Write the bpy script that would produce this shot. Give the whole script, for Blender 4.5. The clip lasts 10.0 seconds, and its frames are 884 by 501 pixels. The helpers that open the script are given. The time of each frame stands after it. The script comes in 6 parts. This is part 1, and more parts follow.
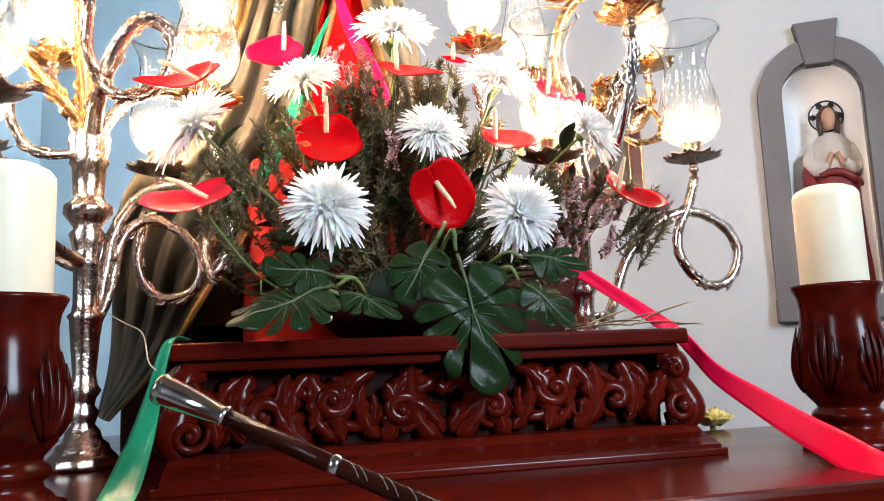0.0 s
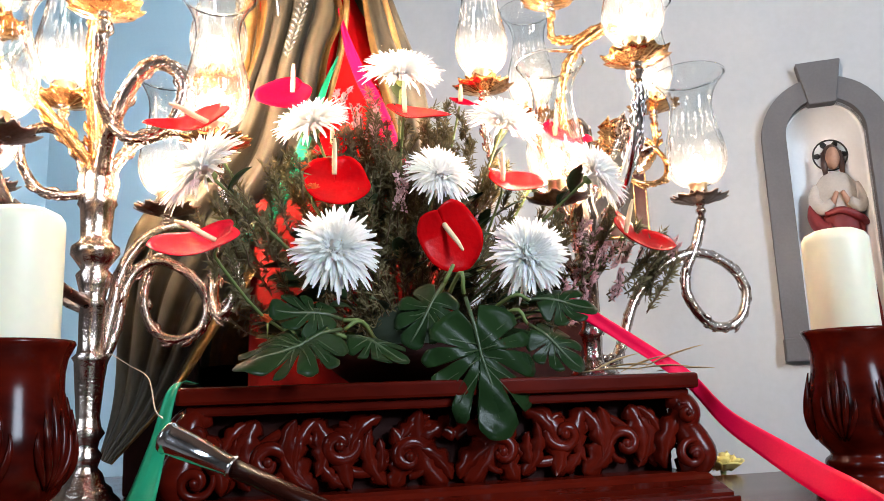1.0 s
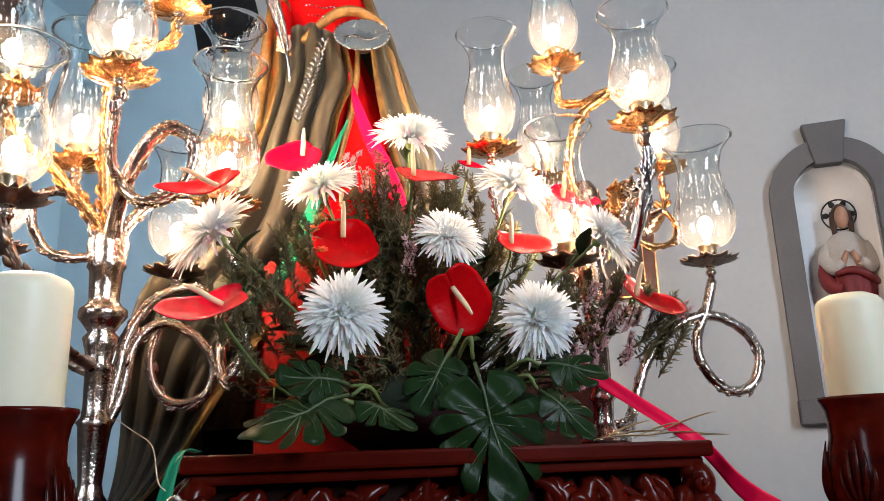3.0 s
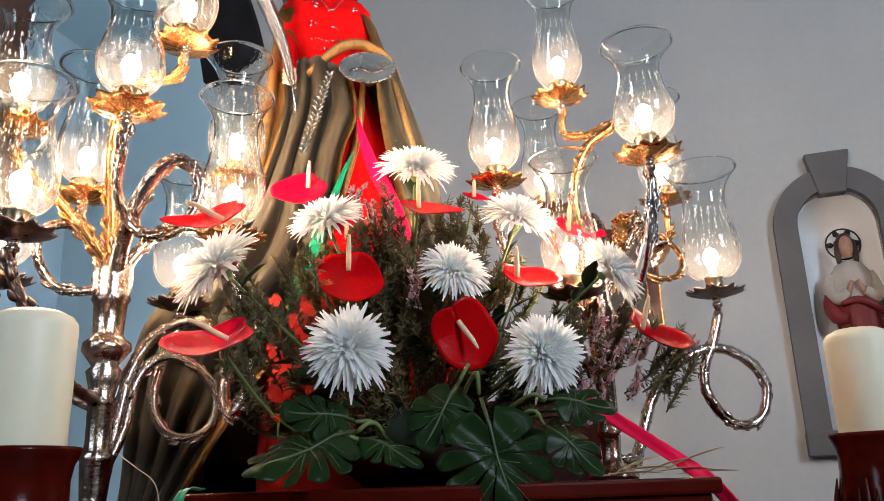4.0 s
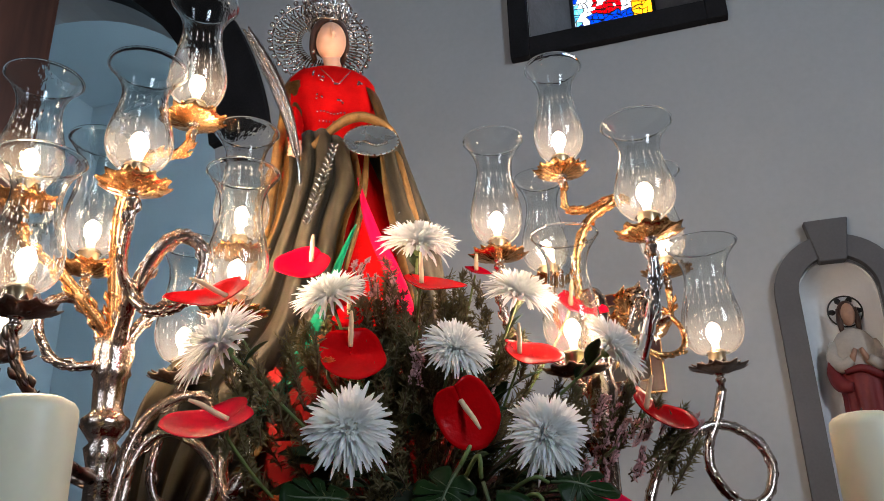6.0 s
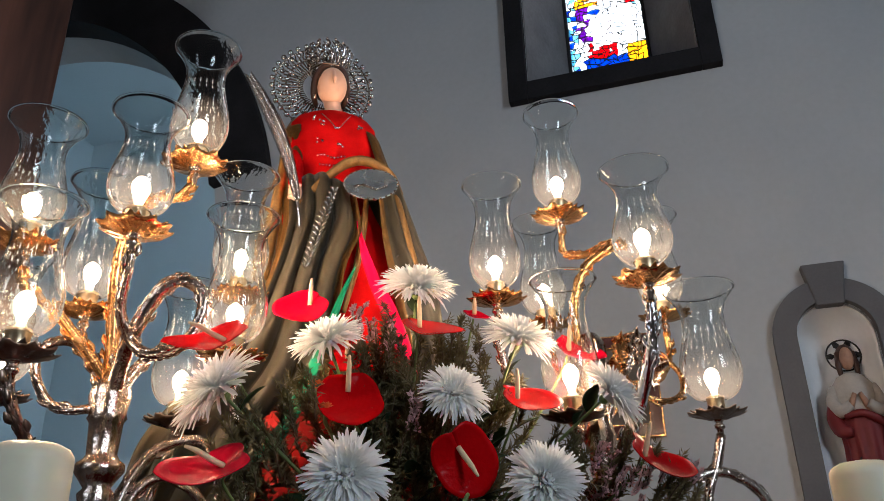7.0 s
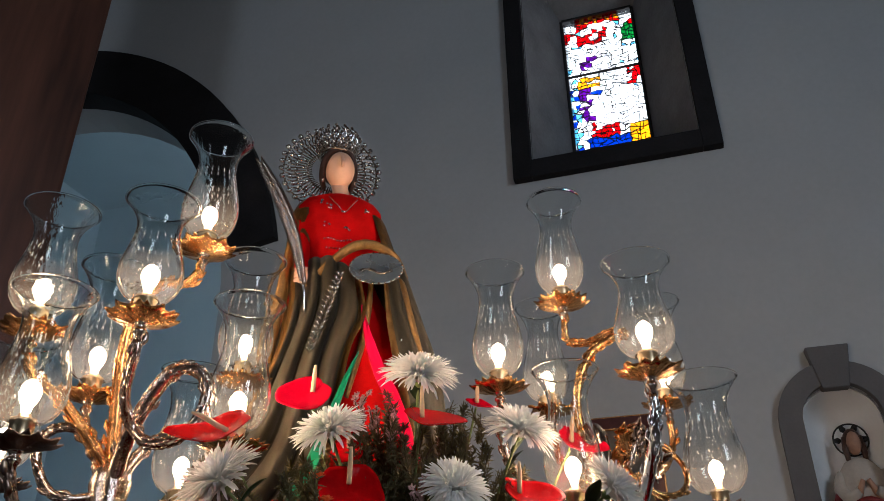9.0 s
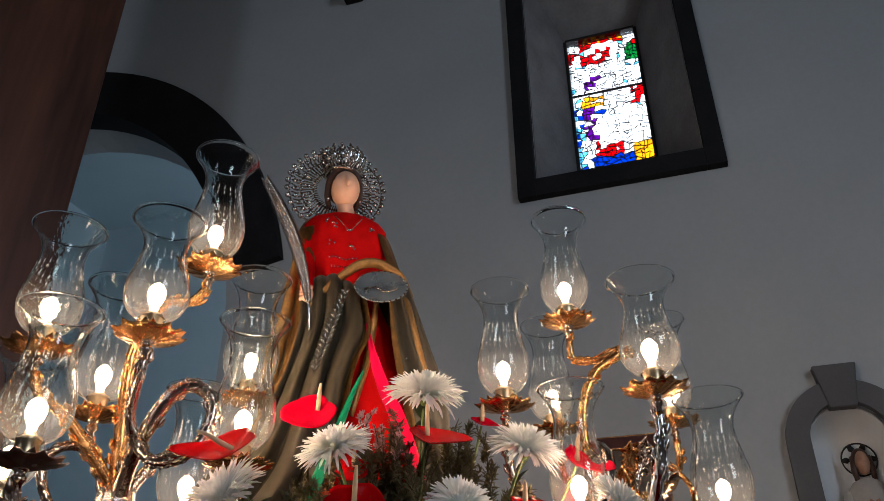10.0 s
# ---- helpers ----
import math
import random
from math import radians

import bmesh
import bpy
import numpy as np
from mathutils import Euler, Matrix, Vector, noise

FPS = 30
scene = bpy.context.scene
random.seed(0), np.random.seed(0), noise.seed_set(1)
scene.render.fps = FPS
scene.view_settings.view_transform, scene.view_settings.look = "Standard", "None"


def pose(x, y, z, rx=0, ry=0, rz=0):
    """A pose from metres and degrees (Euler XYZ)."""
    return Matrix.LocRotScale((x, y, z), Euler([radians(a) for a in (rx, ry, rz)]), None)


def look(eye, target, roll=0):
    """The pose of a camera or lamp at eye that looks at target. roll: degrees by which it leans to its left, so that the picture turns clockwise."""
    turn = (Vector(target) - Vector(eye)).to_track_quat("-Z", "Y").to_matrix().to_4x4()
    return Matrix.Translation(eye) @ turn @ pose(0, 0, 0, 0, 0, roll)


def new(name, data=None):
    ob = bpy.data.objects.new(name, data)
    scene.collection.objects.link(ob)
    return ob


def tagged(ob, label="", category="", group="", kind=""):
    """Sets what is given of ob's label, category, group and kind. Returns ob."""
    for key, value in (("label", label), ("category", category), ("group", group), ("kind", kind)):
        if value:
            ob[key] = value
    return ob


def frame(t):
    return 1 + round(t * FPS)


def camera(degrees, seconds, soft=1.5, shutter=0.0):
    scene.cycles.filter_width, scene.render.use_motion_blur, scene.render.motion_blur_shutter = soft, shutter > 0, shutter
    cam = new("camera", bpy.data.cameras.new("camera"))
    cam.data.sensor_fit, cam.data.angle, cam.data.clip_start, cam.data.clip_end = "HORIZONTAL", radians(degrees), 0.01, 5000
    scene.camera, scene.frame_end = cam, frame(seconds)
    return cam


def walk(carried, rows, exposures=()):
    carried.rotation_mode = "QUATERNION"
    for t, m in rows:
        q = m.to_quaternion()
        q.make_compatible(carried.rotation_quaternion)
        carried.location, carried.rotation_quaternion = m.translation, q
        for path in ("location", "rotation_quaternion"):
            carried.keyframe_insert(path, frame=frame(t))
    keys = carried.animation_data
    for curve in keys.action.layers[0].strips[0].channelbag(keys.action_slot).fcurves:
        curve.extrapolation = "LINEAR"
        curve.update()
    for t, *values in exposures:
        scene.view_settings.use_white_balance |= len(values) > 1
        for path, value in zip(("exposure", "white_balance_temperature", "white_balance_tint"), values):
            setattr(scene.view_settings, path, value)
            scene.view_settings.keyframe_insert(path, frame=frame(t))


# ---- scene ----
cam = camera(59.2, 10.0, soft=0.8)
PATH = [
    (0, (0.0, 0.0, 1.25), (0.3879, 1.536, 1.474), -2.3),
    (0.5, (-0.0055, 0.0012, 1.2596), (0.3805, 1.5319, 1.5172), -2.2),
    (1, (-0.0062, 0.004, 1.2644), (0.3753, 1.5295, 1.5572), -2.1),
    (1.5, (-0.0059, 0.0047, 1.2676), (0.3714, 1.5258, 1.5908), -2.1),
    (2, (-0.0047, 0.0034, 1.27), (0.3675, 1.5196, 1.622), -2.1),
    (2.5, (-0.0049, 0.0052, 1.2748), (0.3628, 1.5161, 1.6516), -2),
    (4, (-0.0111, 0.0092, 1.2892), (0.3467, 1.4999, 1.7476), -1.9),
    (4.5, (-0.0128, 0.0047, 1.3044), (0.3424, 1.4904, 1.7788), -1.8),
    (5, (-0.0146, 0.0019, 1.31), (0.3383, 1.4791, 1.814), -1.7),
    (5.5, (-0.0152, -0.0021, 1.3188), (0.3359, 1.4655, 1.85), -1.6),
    (7, (-0.0201, -0.0131, 1.3308), (0.3306, 1.4112, 1.97), -1.3),
    (7.5, (-0.0181, -0.0241, 1.3436), (0.3282, 1.3883, 2.0116), -1),
    (8, (-0.0199, -0.0336, 1.3556), (0.3223, 1.3649, 2.054), -0.7),
    (8.5, (-0.0235, -0.0434, 1.3644), (0.3127, 1.3411, 2.0924), -0.5),
    (9, (-0.0276, -0.0478, 1.3636), (0.3028, 1.3209, 2.1236), -0.4),
    (9.5, (-0.0314, -0.0465, 1.3644), (0.2945, 1.312, 2.1444), -0.4),
    (10, (-0.0284, -0.0501, 1.3596), (0.2881, 1.3015, 2.154), -0.3),
]
EXPOSURES = [(t, stops, 6200, 17) for t, stops in ((0.0, 2.04), (1.0, 1.97), (2.5, 1.50), (4.0, 1.04), (4.5, 0.86), (5.5, 0.62), (7.0, 0.24), (8.0, -0.14), (10.0, -0.44))]
walk(cam, [(t, look(eye, target, roll)) for t, eye, target, roll in PATH], EXPOSURES)

# ---- world and light ----
world = bpy.data.worlds.new("sky")
scene.world = world
world.use_nodes = True
sky = world.node_tree.nodes.new("ShaderNodeTexSky")
sky.sky_type, sky.sun_disc = "NISHITA", False
sky.sun_elevation, sky.sun_rotation = radians(42), radians(120)
world.node_tree.nodes["Background"].inputs[1].default_value = 0.1
world.node_tree.links.new(sky.outputs[0], world.node_tree.nodes["Background"].inputs[0])

# The church is turned against the float: u runs along the window wall, d towards it.
CHURCH = Matrix.Rotation(radians(-31), 4, "Z")


def in_church(u, d, z):
    return CHURCH @ Vector((u, d, z))


def window_light(name, place, aim, width, height, watts, colour):
    data = bpy.data.lights.new(name, "AREA")
    data.shape, data.size, data.size_y, data.energy, data.color = "RECTANGLE", width, height, watts, colour
    ob = new(name, data)
    ob.matrix_world = look(in_church(*place), in_church(*aim))
    return ob


DAY = (0.79, 0.925, 1.0)
window_light("nave_daylight_south", (-3.2, -5.15, 4.0), (-2.6, 3.1, 2.6), 1.5, 3.2, 42, DAY)
window_light("nave_daylight_east", (3.75, -1.5, 3.4), (-1.0, 2.4, 1.6), 1.4, 2.3, 96, DAY)
window_light("chapel_daylight", (-0.75, 5.6, 4.4), (-5.0, 7.2, 2.6), 1.2, 2.4, 21, (0.42, 0.77, 1.0))


# ---- materials ----
def material(name, colour, rough=0.5, metal=0.0, vary=0.15, scale=20.0, fine=120.0, bump=0.1, coat=0.0, stretch=(1, 1, 1),
             sheen=0.0, subsurface=0.0, rough_vary=0.1, bump_distance=0.004, second=None, specular=0.5):
    m = bpy.data.materials.new(name)
    m.use_nodes = True
    nt = m.node_tree
    n, link = nt.nodes, nt.links.new
    b = n["Principled BSDF"]
    co = n.new("ShaderNodeTexCoord")
    mp = n.new("ShaderNodeMapping")
    mp.inputs["Scale"].default_value = stretch
    link(co.outputs["Object"], mp.inputs[0])
    big, small = n.new("ShaderNodeTexNoise"), n.new("ShaderNodeTexNoise")
    big.inputs["Scale"].default_value, small.inputs["Scale"].default_value = scale, fine
    big.inputs["Detail"].default_value = 5
    for t in (big, small):
        link(mp.outputs[0], t.inputs["Vector"])
    info = n.new("ShaderNodeObjectInfo")
    add = n.new("ShaderNodeMath")
    add.operation = "MULTIPLY_ADD"
    link(small.outputs[0], add.inputs[0])
    add.inputs[1].default_value = 0.4
    link(big.outputs[0], add.inputs[2])
    rnd = n.new("ShaderNodeMath")
    rnd.operation = "MULTIPLY_ADD"
    link(info.outputs["Random"], rnd.inputs[0])
    rnd.inputs[1].default_value = 0.15
    link(add.outputs[0], rnd.inputs[2])
    ramp = n.new("ShaderNodeValToRGB")
    link(rnd.outputs[0], ramp.inputs[0])
    c = Vector(colour)
    lo, hi = (c * (1 - vary), c * (1 + vary)) if second is None else (c, Vector(second))
    ramp.color_ramp.elements[0].position, ramp.color_ramp.elements[1].position = 0.45, 1.0
    ramp.color_ramp.elements[0].color = (*lo, 1)
    ramp.color_ramp.elements[1].color = (*[min(v, 1) for v in hi], 1)
    link(ramp.outputs[0], b.inputs["Base Color"])
    rr = n.new("ShaderNodeMapRange")
    link(big.outputs[0], rr.inputs[0])
    rr.inputs[3].default_value, rr.inputs[4].default_value = max(0.02, rough - rough_vary), min(1, rough + rough_vary)
    link(rr.outputs[0], b.inputs["Roughness"])
    b.inputs["Metallic"].default_value = metal
    b.inputs["Specular IOR Level"].default_value = specular
    b.inputs["Coat Weight"].default_value = coat
    b.inputs["Coat Roughness"].default_value = 0.12
    b.inputs["Sheen Weight"].default_value = sheen
    b.inputs["Subsurface Weight"].default_value = subsurface
    b.inputs["Subsurface Radius"].default_value = (0.02, 0.012, 0.007)
    if bump:
        bp = n.new("ShaderNodeBump")
        bp.inputs["Strength"].default_value, bp.inputs["Distance"].default_value = bump, bump_distance
        link(add.outputs[0], bp.inputs["Height"])
        link(bp.outputs[0], b.inputs["Normal"])
    return m


PLASTER = material("grey_plaster", (0.435, 0.465, 0.485), 0.9, vary=0.07, scale=1.3, fine=40, bump=0.25)
# Unseen nave walls, made dark to cut the light they bounce.
NAVE = material("nave_low_bounce", (0.13, 0.12, 0.11), 0.9, vary=0.15, scale=1.5, fine=40, bump=0.25)
CHAPEL = material("chapel_plaster", (0.54, 0.65, 0.69), 0.9, vary=0.05, scale=1.0, fine=40, bump=0.2)
BASALT = material("dark_basalt", (0.015, 0.015, 0.017), 0.85, vary=0.4, scale=6, fine=90, bump=0.5, specular=0.2)
GREYSTONE = material("grey_painted_stone", (0.115, 0.115, 0.12), 0.8, vary=0.16, scale=5, fine=110, bump=0.3)
NICHE = material("white_niche_plaster", (0.84, 0.86, 0.87), 0.85, vary=0.05, scale=4, fine=60, bump=0.2)
REVEAL = material("rough_reveal_stone", (0.24, 0.24, 0.25), 0.75, vary=0.25, scale=7, fine=60, bump=0.5)
POST = material("reddish_post_wood", (0.016, 0.007, 0.005), 0.5, vary=0.6, scale=5, fine=34, bump=0.5, stretch=(1, 1, 0.09),
                second=(0.135, 0.052, 0.032), coat=0.05)
FLOORTILE = material("worn_floor_stone", (0.13, 0.11, 0.095), 0.5, vary=0.2, scale=3, fine=50)
CEILINGWOOD = material("dark_ceiling_wood", (0.12, 0.07, 0.045), 0.6, vary=0.3, scale=4, fine=40, stretch=(0.2, 1, 1))
MAHOGANY = material("varnished_mahogany", (0.018, 0.0012, 0.0007), 0.19, vary=0.3, scale=9, fine=70, bump=0.08, specular=0.15,
                    stretch=(0.25, 1, 1), second=(0.088, 0.0058, 0.0020))
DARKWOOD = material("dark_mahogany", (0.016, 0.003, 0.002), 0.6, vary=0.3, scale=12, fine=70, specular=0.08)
WAX = material("cream_wax", (0.80, 0.74, 0.55), 0.45, vary=0.04, scale=12, fine=90, bump=0.05, subsurface=0.25)
WICK = material("burnt_wick", (0.02, 0.017, 0.015), 0.9, vary=0.3)
SILVER = material("chased_silver", (0.64, 0.53, 0.45), 0.17, metal=1.0, vary=0.18, scale=40, fine=240, bump=0.55, bump_distance=0.004)
SILVERSMOOTH = material("polished_silver", (0.78, 0.78, 0.78), 0.13, metal=1.0, vary=0.1, scale=20, fine=120, bump=0.05)
GILT = material("gilt_silver", (0.80, 0.43, 0.17), 0.24, metal=1.0, vary=0.18, scale=50, fine=260, bump=0.4, bump_distance=0.003)
TARNISH = material("tarnished_silver", (0.30, 0.22, 0.17), 0.3, metal=1.0, vary=0.3, scale=45, fine=200, bump=0.35)
SOCKET = material("brass_socket", (0.55, 0.42, 0.26), 0.3, metal=1.0, vary=0.15, scale=30, bump=0.1)
PETAL = material("white_petal", (0.96, 0.96, 0.94), 0.6, vary=0.06, scale=30, fine=200, bump=0.1, subsurface=0.15)
# thin petals let part of the light through
nt = PETAL.node_tree
thin, mixed = nt.nodes.new("ShaderNodeBsdfTranslucent"), nt.nodes.new("ShaderNodeMixShader")
thin.inputs[0].default_value, mixed.inputs[0].default_value = (0.96, 0.96, 0.92, 1), 0.45
nt.links.new(nt.nodes["Principled BSDF"].outputs[0], mixed.inputs[1])
nt.links.new(thin.outputs[0], mixed.inputs[2])
nt.links.new(mixed.outputs[0], nt.nodes["Material Output"].inputs[0])
SPATHE = material("red_glossy_spathe", (0.40, 0.002, 0.003), 0.18, vary=0.2, scale=25, fine=140, bump=0.45, specular=0.05, bump_distance=0.003)
SPATHEPINK = material("crimson_glossy_spathe", (0.50, 0.002, 0.018), 0.16, vary=0.2, scale=25, fine=140, bump=0.6, specular=0.10, bump_distance=0.003)
SPADIX = material("cream_spadix", (0.75, 0.56, 0.33), 0.6, vary=0.12, scale=60, fine=900, bump=0.5, bump_distance=0.001)
STEM = material("green_stem", (0.12, 0.17, 0.045), 0.5, vary=0.25, scale=30)
MONSTERA = material("dark_glossy_leaf", (0.006, 0.016, 0.005), 0.30, vary=0.5, scale=14, fine=80, bump=0.35, specular=0.09, second=(0.013, 0.032, 0.009))
RIB = material("pale_leaf_rib", (0.035, 0.060, 0.020), 0.45, vary=0.2)
LEAF = material("dull_green_leaf", (0.018, 0.034, 0.011), 0.5, vary=0.4, scale=20, specular=0.2)
NEEDLE = material("grey_green_needle", (0.055, 0.055, 0.021), 0.6, vary=0.45, scale=9, fine=60, second=(0.19, 0.15, 0.070), specular=0.15)
HEATHER = material("pink_heather", (0.42, 0.16, 0.17), 0.7, vary=0.4, scale=12, second=(0.62, 0.42, 0.40))
TWIG = material("brown_twig", (0.075, 0.045, 0.022), 0.7, vary=0.3)
DRYLEAF = material("dry_straw_leaf", (0.42, 0.30, 0.13), 0.6, vary=0.3, scale=15)
ROSE = material("yellow_rose", (0.88, 0.68, 0.20), 0.6, vary=0.15, scale=25)
ORANGE = material("orange_flower", (0.70, 0.12, 0.02), 0.6, vary=0.2, scale=25)
PINKRIBBON = material("pink_satin", (0.82, 0.005, 0.055), 0.38, vary=0.12, scale=12, fine=400, bump=0.08, specular=0.08)
GREENRIBBON = material("green_satin", (0.005, 0.20, 0.095), 0.32, vary=0.15, scale=12, fine=400, bump=0.08, specular=0.3)
PEDESTALCLOTH = material("deep_red_cloth", (0.17, 0.005, 0.003), 0.85, vary=0.25, scale=14, fine=300, bump=0.2, specular=0.1)
VELVET = material("red_velvet", (0.58, 0.005, 0.004), 0.8, vary=0.2, scale=18, fine=300, bump=0.2, specular=0.04)
OLIVE = material("olive_cloth", (0.070, 0.057, 0.032), 0.5, vary=0.3, scale=10, fine=500, bump=0.2, specular=0.4, sheen=0.15)
GOLDCLOTH = material("gold_brocade", (0.24, 0.125, 0.032), 0.45, metal=0.35, vary=0.4, scale=60, fine=400, bump=0.6)
SKIN = material("painted_flesh", (0.84, 0.50, 0.34), 0.35, vary=0.05, scale=20, bump=0.03)
HAIR = material("painted_brown_hair", (0.045, 0.018, 0.010), 0.45, vary=0.3, scale=60, stretch=(1, 1, 0.2))
WHITECLOTH = material("painted_white_robe", (0.40, 0.37, 0.33), 0.6, vary=0.1, scale=30)
REDCLOTH = material("painted_red_robe", (0.15, 0.008, 0.009), 0.6, vary=0.15, scale=30)
BLACKIRON = material("black_iron", (0.012, 0.012, 0.013), 0.5, vary=0.3)
LEAD = material("window_lead", (0.015, 0.015, 0.016), 0.6, vary=0.2)
FRAMEWOOD = material("dark_red_frame", (0.07, 0.012, 0.010), 0.4, vary=0.2, stretch=(1, 1, 0.3), coat=0.3)
CANVAS = material("dim_print", (0.10, 0.085, 0.07), 0.6, vary=0.5, scale=9, fine=60)
THREAD = material("pale_string", (0.45, 0.38, 0.28), 0.8)
CORD = material("grey_cord", (0.10, 0.10, 0.09), 0.7)


def clear_glass():
    m = bpy.data.materials.new("clear_blown_glass")
    m.use_nodes = True
    n = m.node_tree.nodes
    n.remove(n["Principled BSDF"])
    g = n.new("ShaderNodeBsdfGlass")
    g.inputs["Roughness"].default_value, g.inputs["IOR"].default_value = 0.0, 1.45
    g.inputs["Color"].default_value = (0.97, 0.985, 0.98, 1)
    noise_t = n.new("ShaderNodeTexNoise")
    noise_t.inputs["Scale"].default_value = 18
    bp = n.new("ShaderNodeBump")
    bp.inputs["Strength"].default_value, bp.inputs["Distance"].default_value = 0.06, 0.003
    m.node_tree.links.new(noise_t.outputs[0], bp.inputs["Height"])
    m.node_tree.links.new(bp.outputs[0], g.inputs["Normal"])
    # the bulb's hazy glow is put into the glass: translucent low in the belly
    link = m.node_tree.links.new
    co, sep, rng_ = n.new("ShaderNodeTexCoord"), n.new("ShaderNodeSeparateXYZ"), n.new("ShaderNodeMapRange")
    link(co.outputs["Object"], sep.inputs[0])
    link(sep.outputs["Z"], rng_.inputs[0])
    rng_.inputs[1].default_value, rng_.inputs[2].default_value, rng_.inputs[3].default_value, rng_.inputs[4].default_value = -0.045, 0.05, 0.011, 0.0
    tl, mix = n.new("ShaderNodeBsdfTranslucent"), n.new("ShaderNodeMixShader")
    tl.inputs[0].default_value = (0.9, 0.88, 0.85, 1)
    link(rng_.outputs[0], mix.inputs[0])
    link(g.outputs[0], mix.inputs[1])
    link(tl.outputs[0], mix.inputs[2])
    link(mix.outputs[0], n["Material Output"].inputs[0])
    return m


def glowing(name, colour, strength):
    m = bpy.data.materials.new(name)
    m.use_nodes = True
    b = m.node_tree.nodes["Principled BSDF"]
    b.inputs["Base Color"].default_value = (0.8, 0.75, 0.6, 1)
    b.inputs["Emission Color"].default_value = (*colour, 1)
    b.inputs["Emission Strength"].default_value = strength
    return m


def stained(name, colour):
    m = bpy.data.materials.new(name)
    m.use_nodes = True
    n = m.node_tree.nodes
    n.remove(n["Principled BSDF"])
    tr, gl, fr, mix = (n.new("ShaderNodeBsdfTransparent"), n.new("ShaderNodeBsdfGlossy"), n.new("ShaderNodeFresnel"), n.new("ShaderNodeMixShader"))
    streak = n.new("ShaderNodeTexNoise")
    streak.inputs["Scale"].default_value = 14
    ramp = n.new("ShaderNodeValToRGB")
    ramp.color_ramp.elements[0].color = (*[c * 0.6 for c in colour], 1)
    ramp.color_ramp.elements[1].color = (*colour, 1)
    ramp.color_ramp.elements[0].position, ramp.color_ramp.elements[1].position = 0.3, 0.6
    co = n.new("ShaderNodeTexCoord")
    link = m.node_tree.links.new
    link(co.outputs["Object"], streak.inputs["Vector"])
    link(streak.outputs[0], ramp.inputs[0])
    link(ramp.outputs[0], tr.inputs[0])
    gl.inputs["Roughness"].default_value = 0.1
    fr.inputs[0].default_value = 1.3
    link(fr.outputs[0], mix.inputs[0])
    link(tr.outputs[0], mix.inputs[1])
    link(gl.outputs[0], mix.inputs[2])
    link(mix.outputs[0], n["Material Output"].inputs[0])
    return m


ENGRAVED = material("frosted_engraving", (0.80, 0.83, 0.84), 0.25, vary=0.05, bump=0, specular=0.8)
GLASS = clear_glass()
BULB = glowing("warm_bulb", (1.0, 0.70, 0.43), 165.0)
DAYGLOW = glowing("bright_day", (0.93, 0.97, 1.0), 4.5)
PANES = {"white": stained("white_glass", (0.95, 0.97, 0.98)), "red": stained("red_glass", (0.75, 0.02, 0.03)),
         "blue": stained("blue_glass", (0.03, 0.16, 0.62)), "cyan": stained("sky_glass", (0.30, 0.68, 0.85)),
         "amber": stained("amber_glass", (0.90, 0.52, 0.03)), "green": stained("green_glass", (0.03, 0.42, 0.16)),
         "purple": stained("purple_glass", (0.28, 0.05, 0.45)), "orange": stained("orange_glass", (0.85, 0.25, 0.02))}


# ---- mesh helpers ----
def part(name, bm, mat, parent=None, label="", smooth=True):
    """One mesh object out of a bmesh, under its thing."""
    me = bpy.data.meshes.new(name)
    bm.normal_update()
    for f in bm.faces:
        f.smooth = smooth
    bm.to_mesh(me)
    bm.free()
    for m in (mat if isinstance(mat, (list, tuple)) else [mat]):
        me.materials.append(m)
    ob = new(name, me)
    ob.parent = parent
    if label:
        ob["label"] = label
    return ob


def thing(name, place, label, category, group="", turn=0):
    ob = new(name)
    ob.empty_display_size = 0.05
    ob.matrix_basis = pose(*place, 0, 0, turn)
    return tagged(ob, label, category, group)


def box(bm, x0, x1, y0, y1, z0, z1, bevel=0.0, m=None):
    r = bmesh.ops.create_cube(bm, size=1.0, matrix=Matrix.Translation(((x0 + x1) / 2, (y0 + y1) / 2, (z0 + z1) / 2))
                              @ Matrix.Diagonal((x1 - x0, y1 - y0, z1 - z0, 1)))
    vs = r["verts"]
    if bevel:
        es = list({e for v in vs for e in v.link_edges})
        out = bmesh.ops.bevel(bm, geom=es, offset=bevel, segments=2, affect="EDGES", profile=0.5)
        vs = list({v for f in out["faces"] for v in f.verts} | {v for v in vs if v.is_valid})
    if m is not None:
        bmesh.ops.transform(bm, matrix=m, verts=vs)
    return bm


def lathe(bm, profile, seg=24, place=(0, 0, 0), flute=0.0, flutes=12):
    """Turned form: profile of (radius, height), closed at both ends where the radius is nil."""
    rings = []
    for r, z in profile:
        ring = []
        for i in range(seg):
            a = 2 * math.pi * i / seg
            k = r * (1 + flute * math.cos(flutes * a))
            ring.append(bm.verts.new((place[0] + k * math.cos(a), place[1] + k * math.sin(a), place[2] + z)))
        rings.append(ring)
    for p, q in zip(rings, rings[1:]):
        for i in range(seg):
            bm.faces.new((p[i], p[(i + 1) % seg], q[(i + 1) % seg], q[i]))
    return rings


def spline(points, steps=6):
    """Points along a smooth curve through the given ones."""
    ps = [Vector(p) for p in points]
    ps = [2 * ps[0] - ps[1]] + ps + [2 * ps[-1] - ps[-2]]
    out = []
    for a, b, c, d in zip(ps, ps[1:], ps[2:], ps[3:]):
        for i in range(steps):
            t = i / steps
            out.append(0.5 * (2 * b + (c - a) * t + (2 * a - 5 * b + 4 * c - d) * t * t + (3 * b - a - 3 * c + d) * t ** 3))
    return out + [ps[-2]]


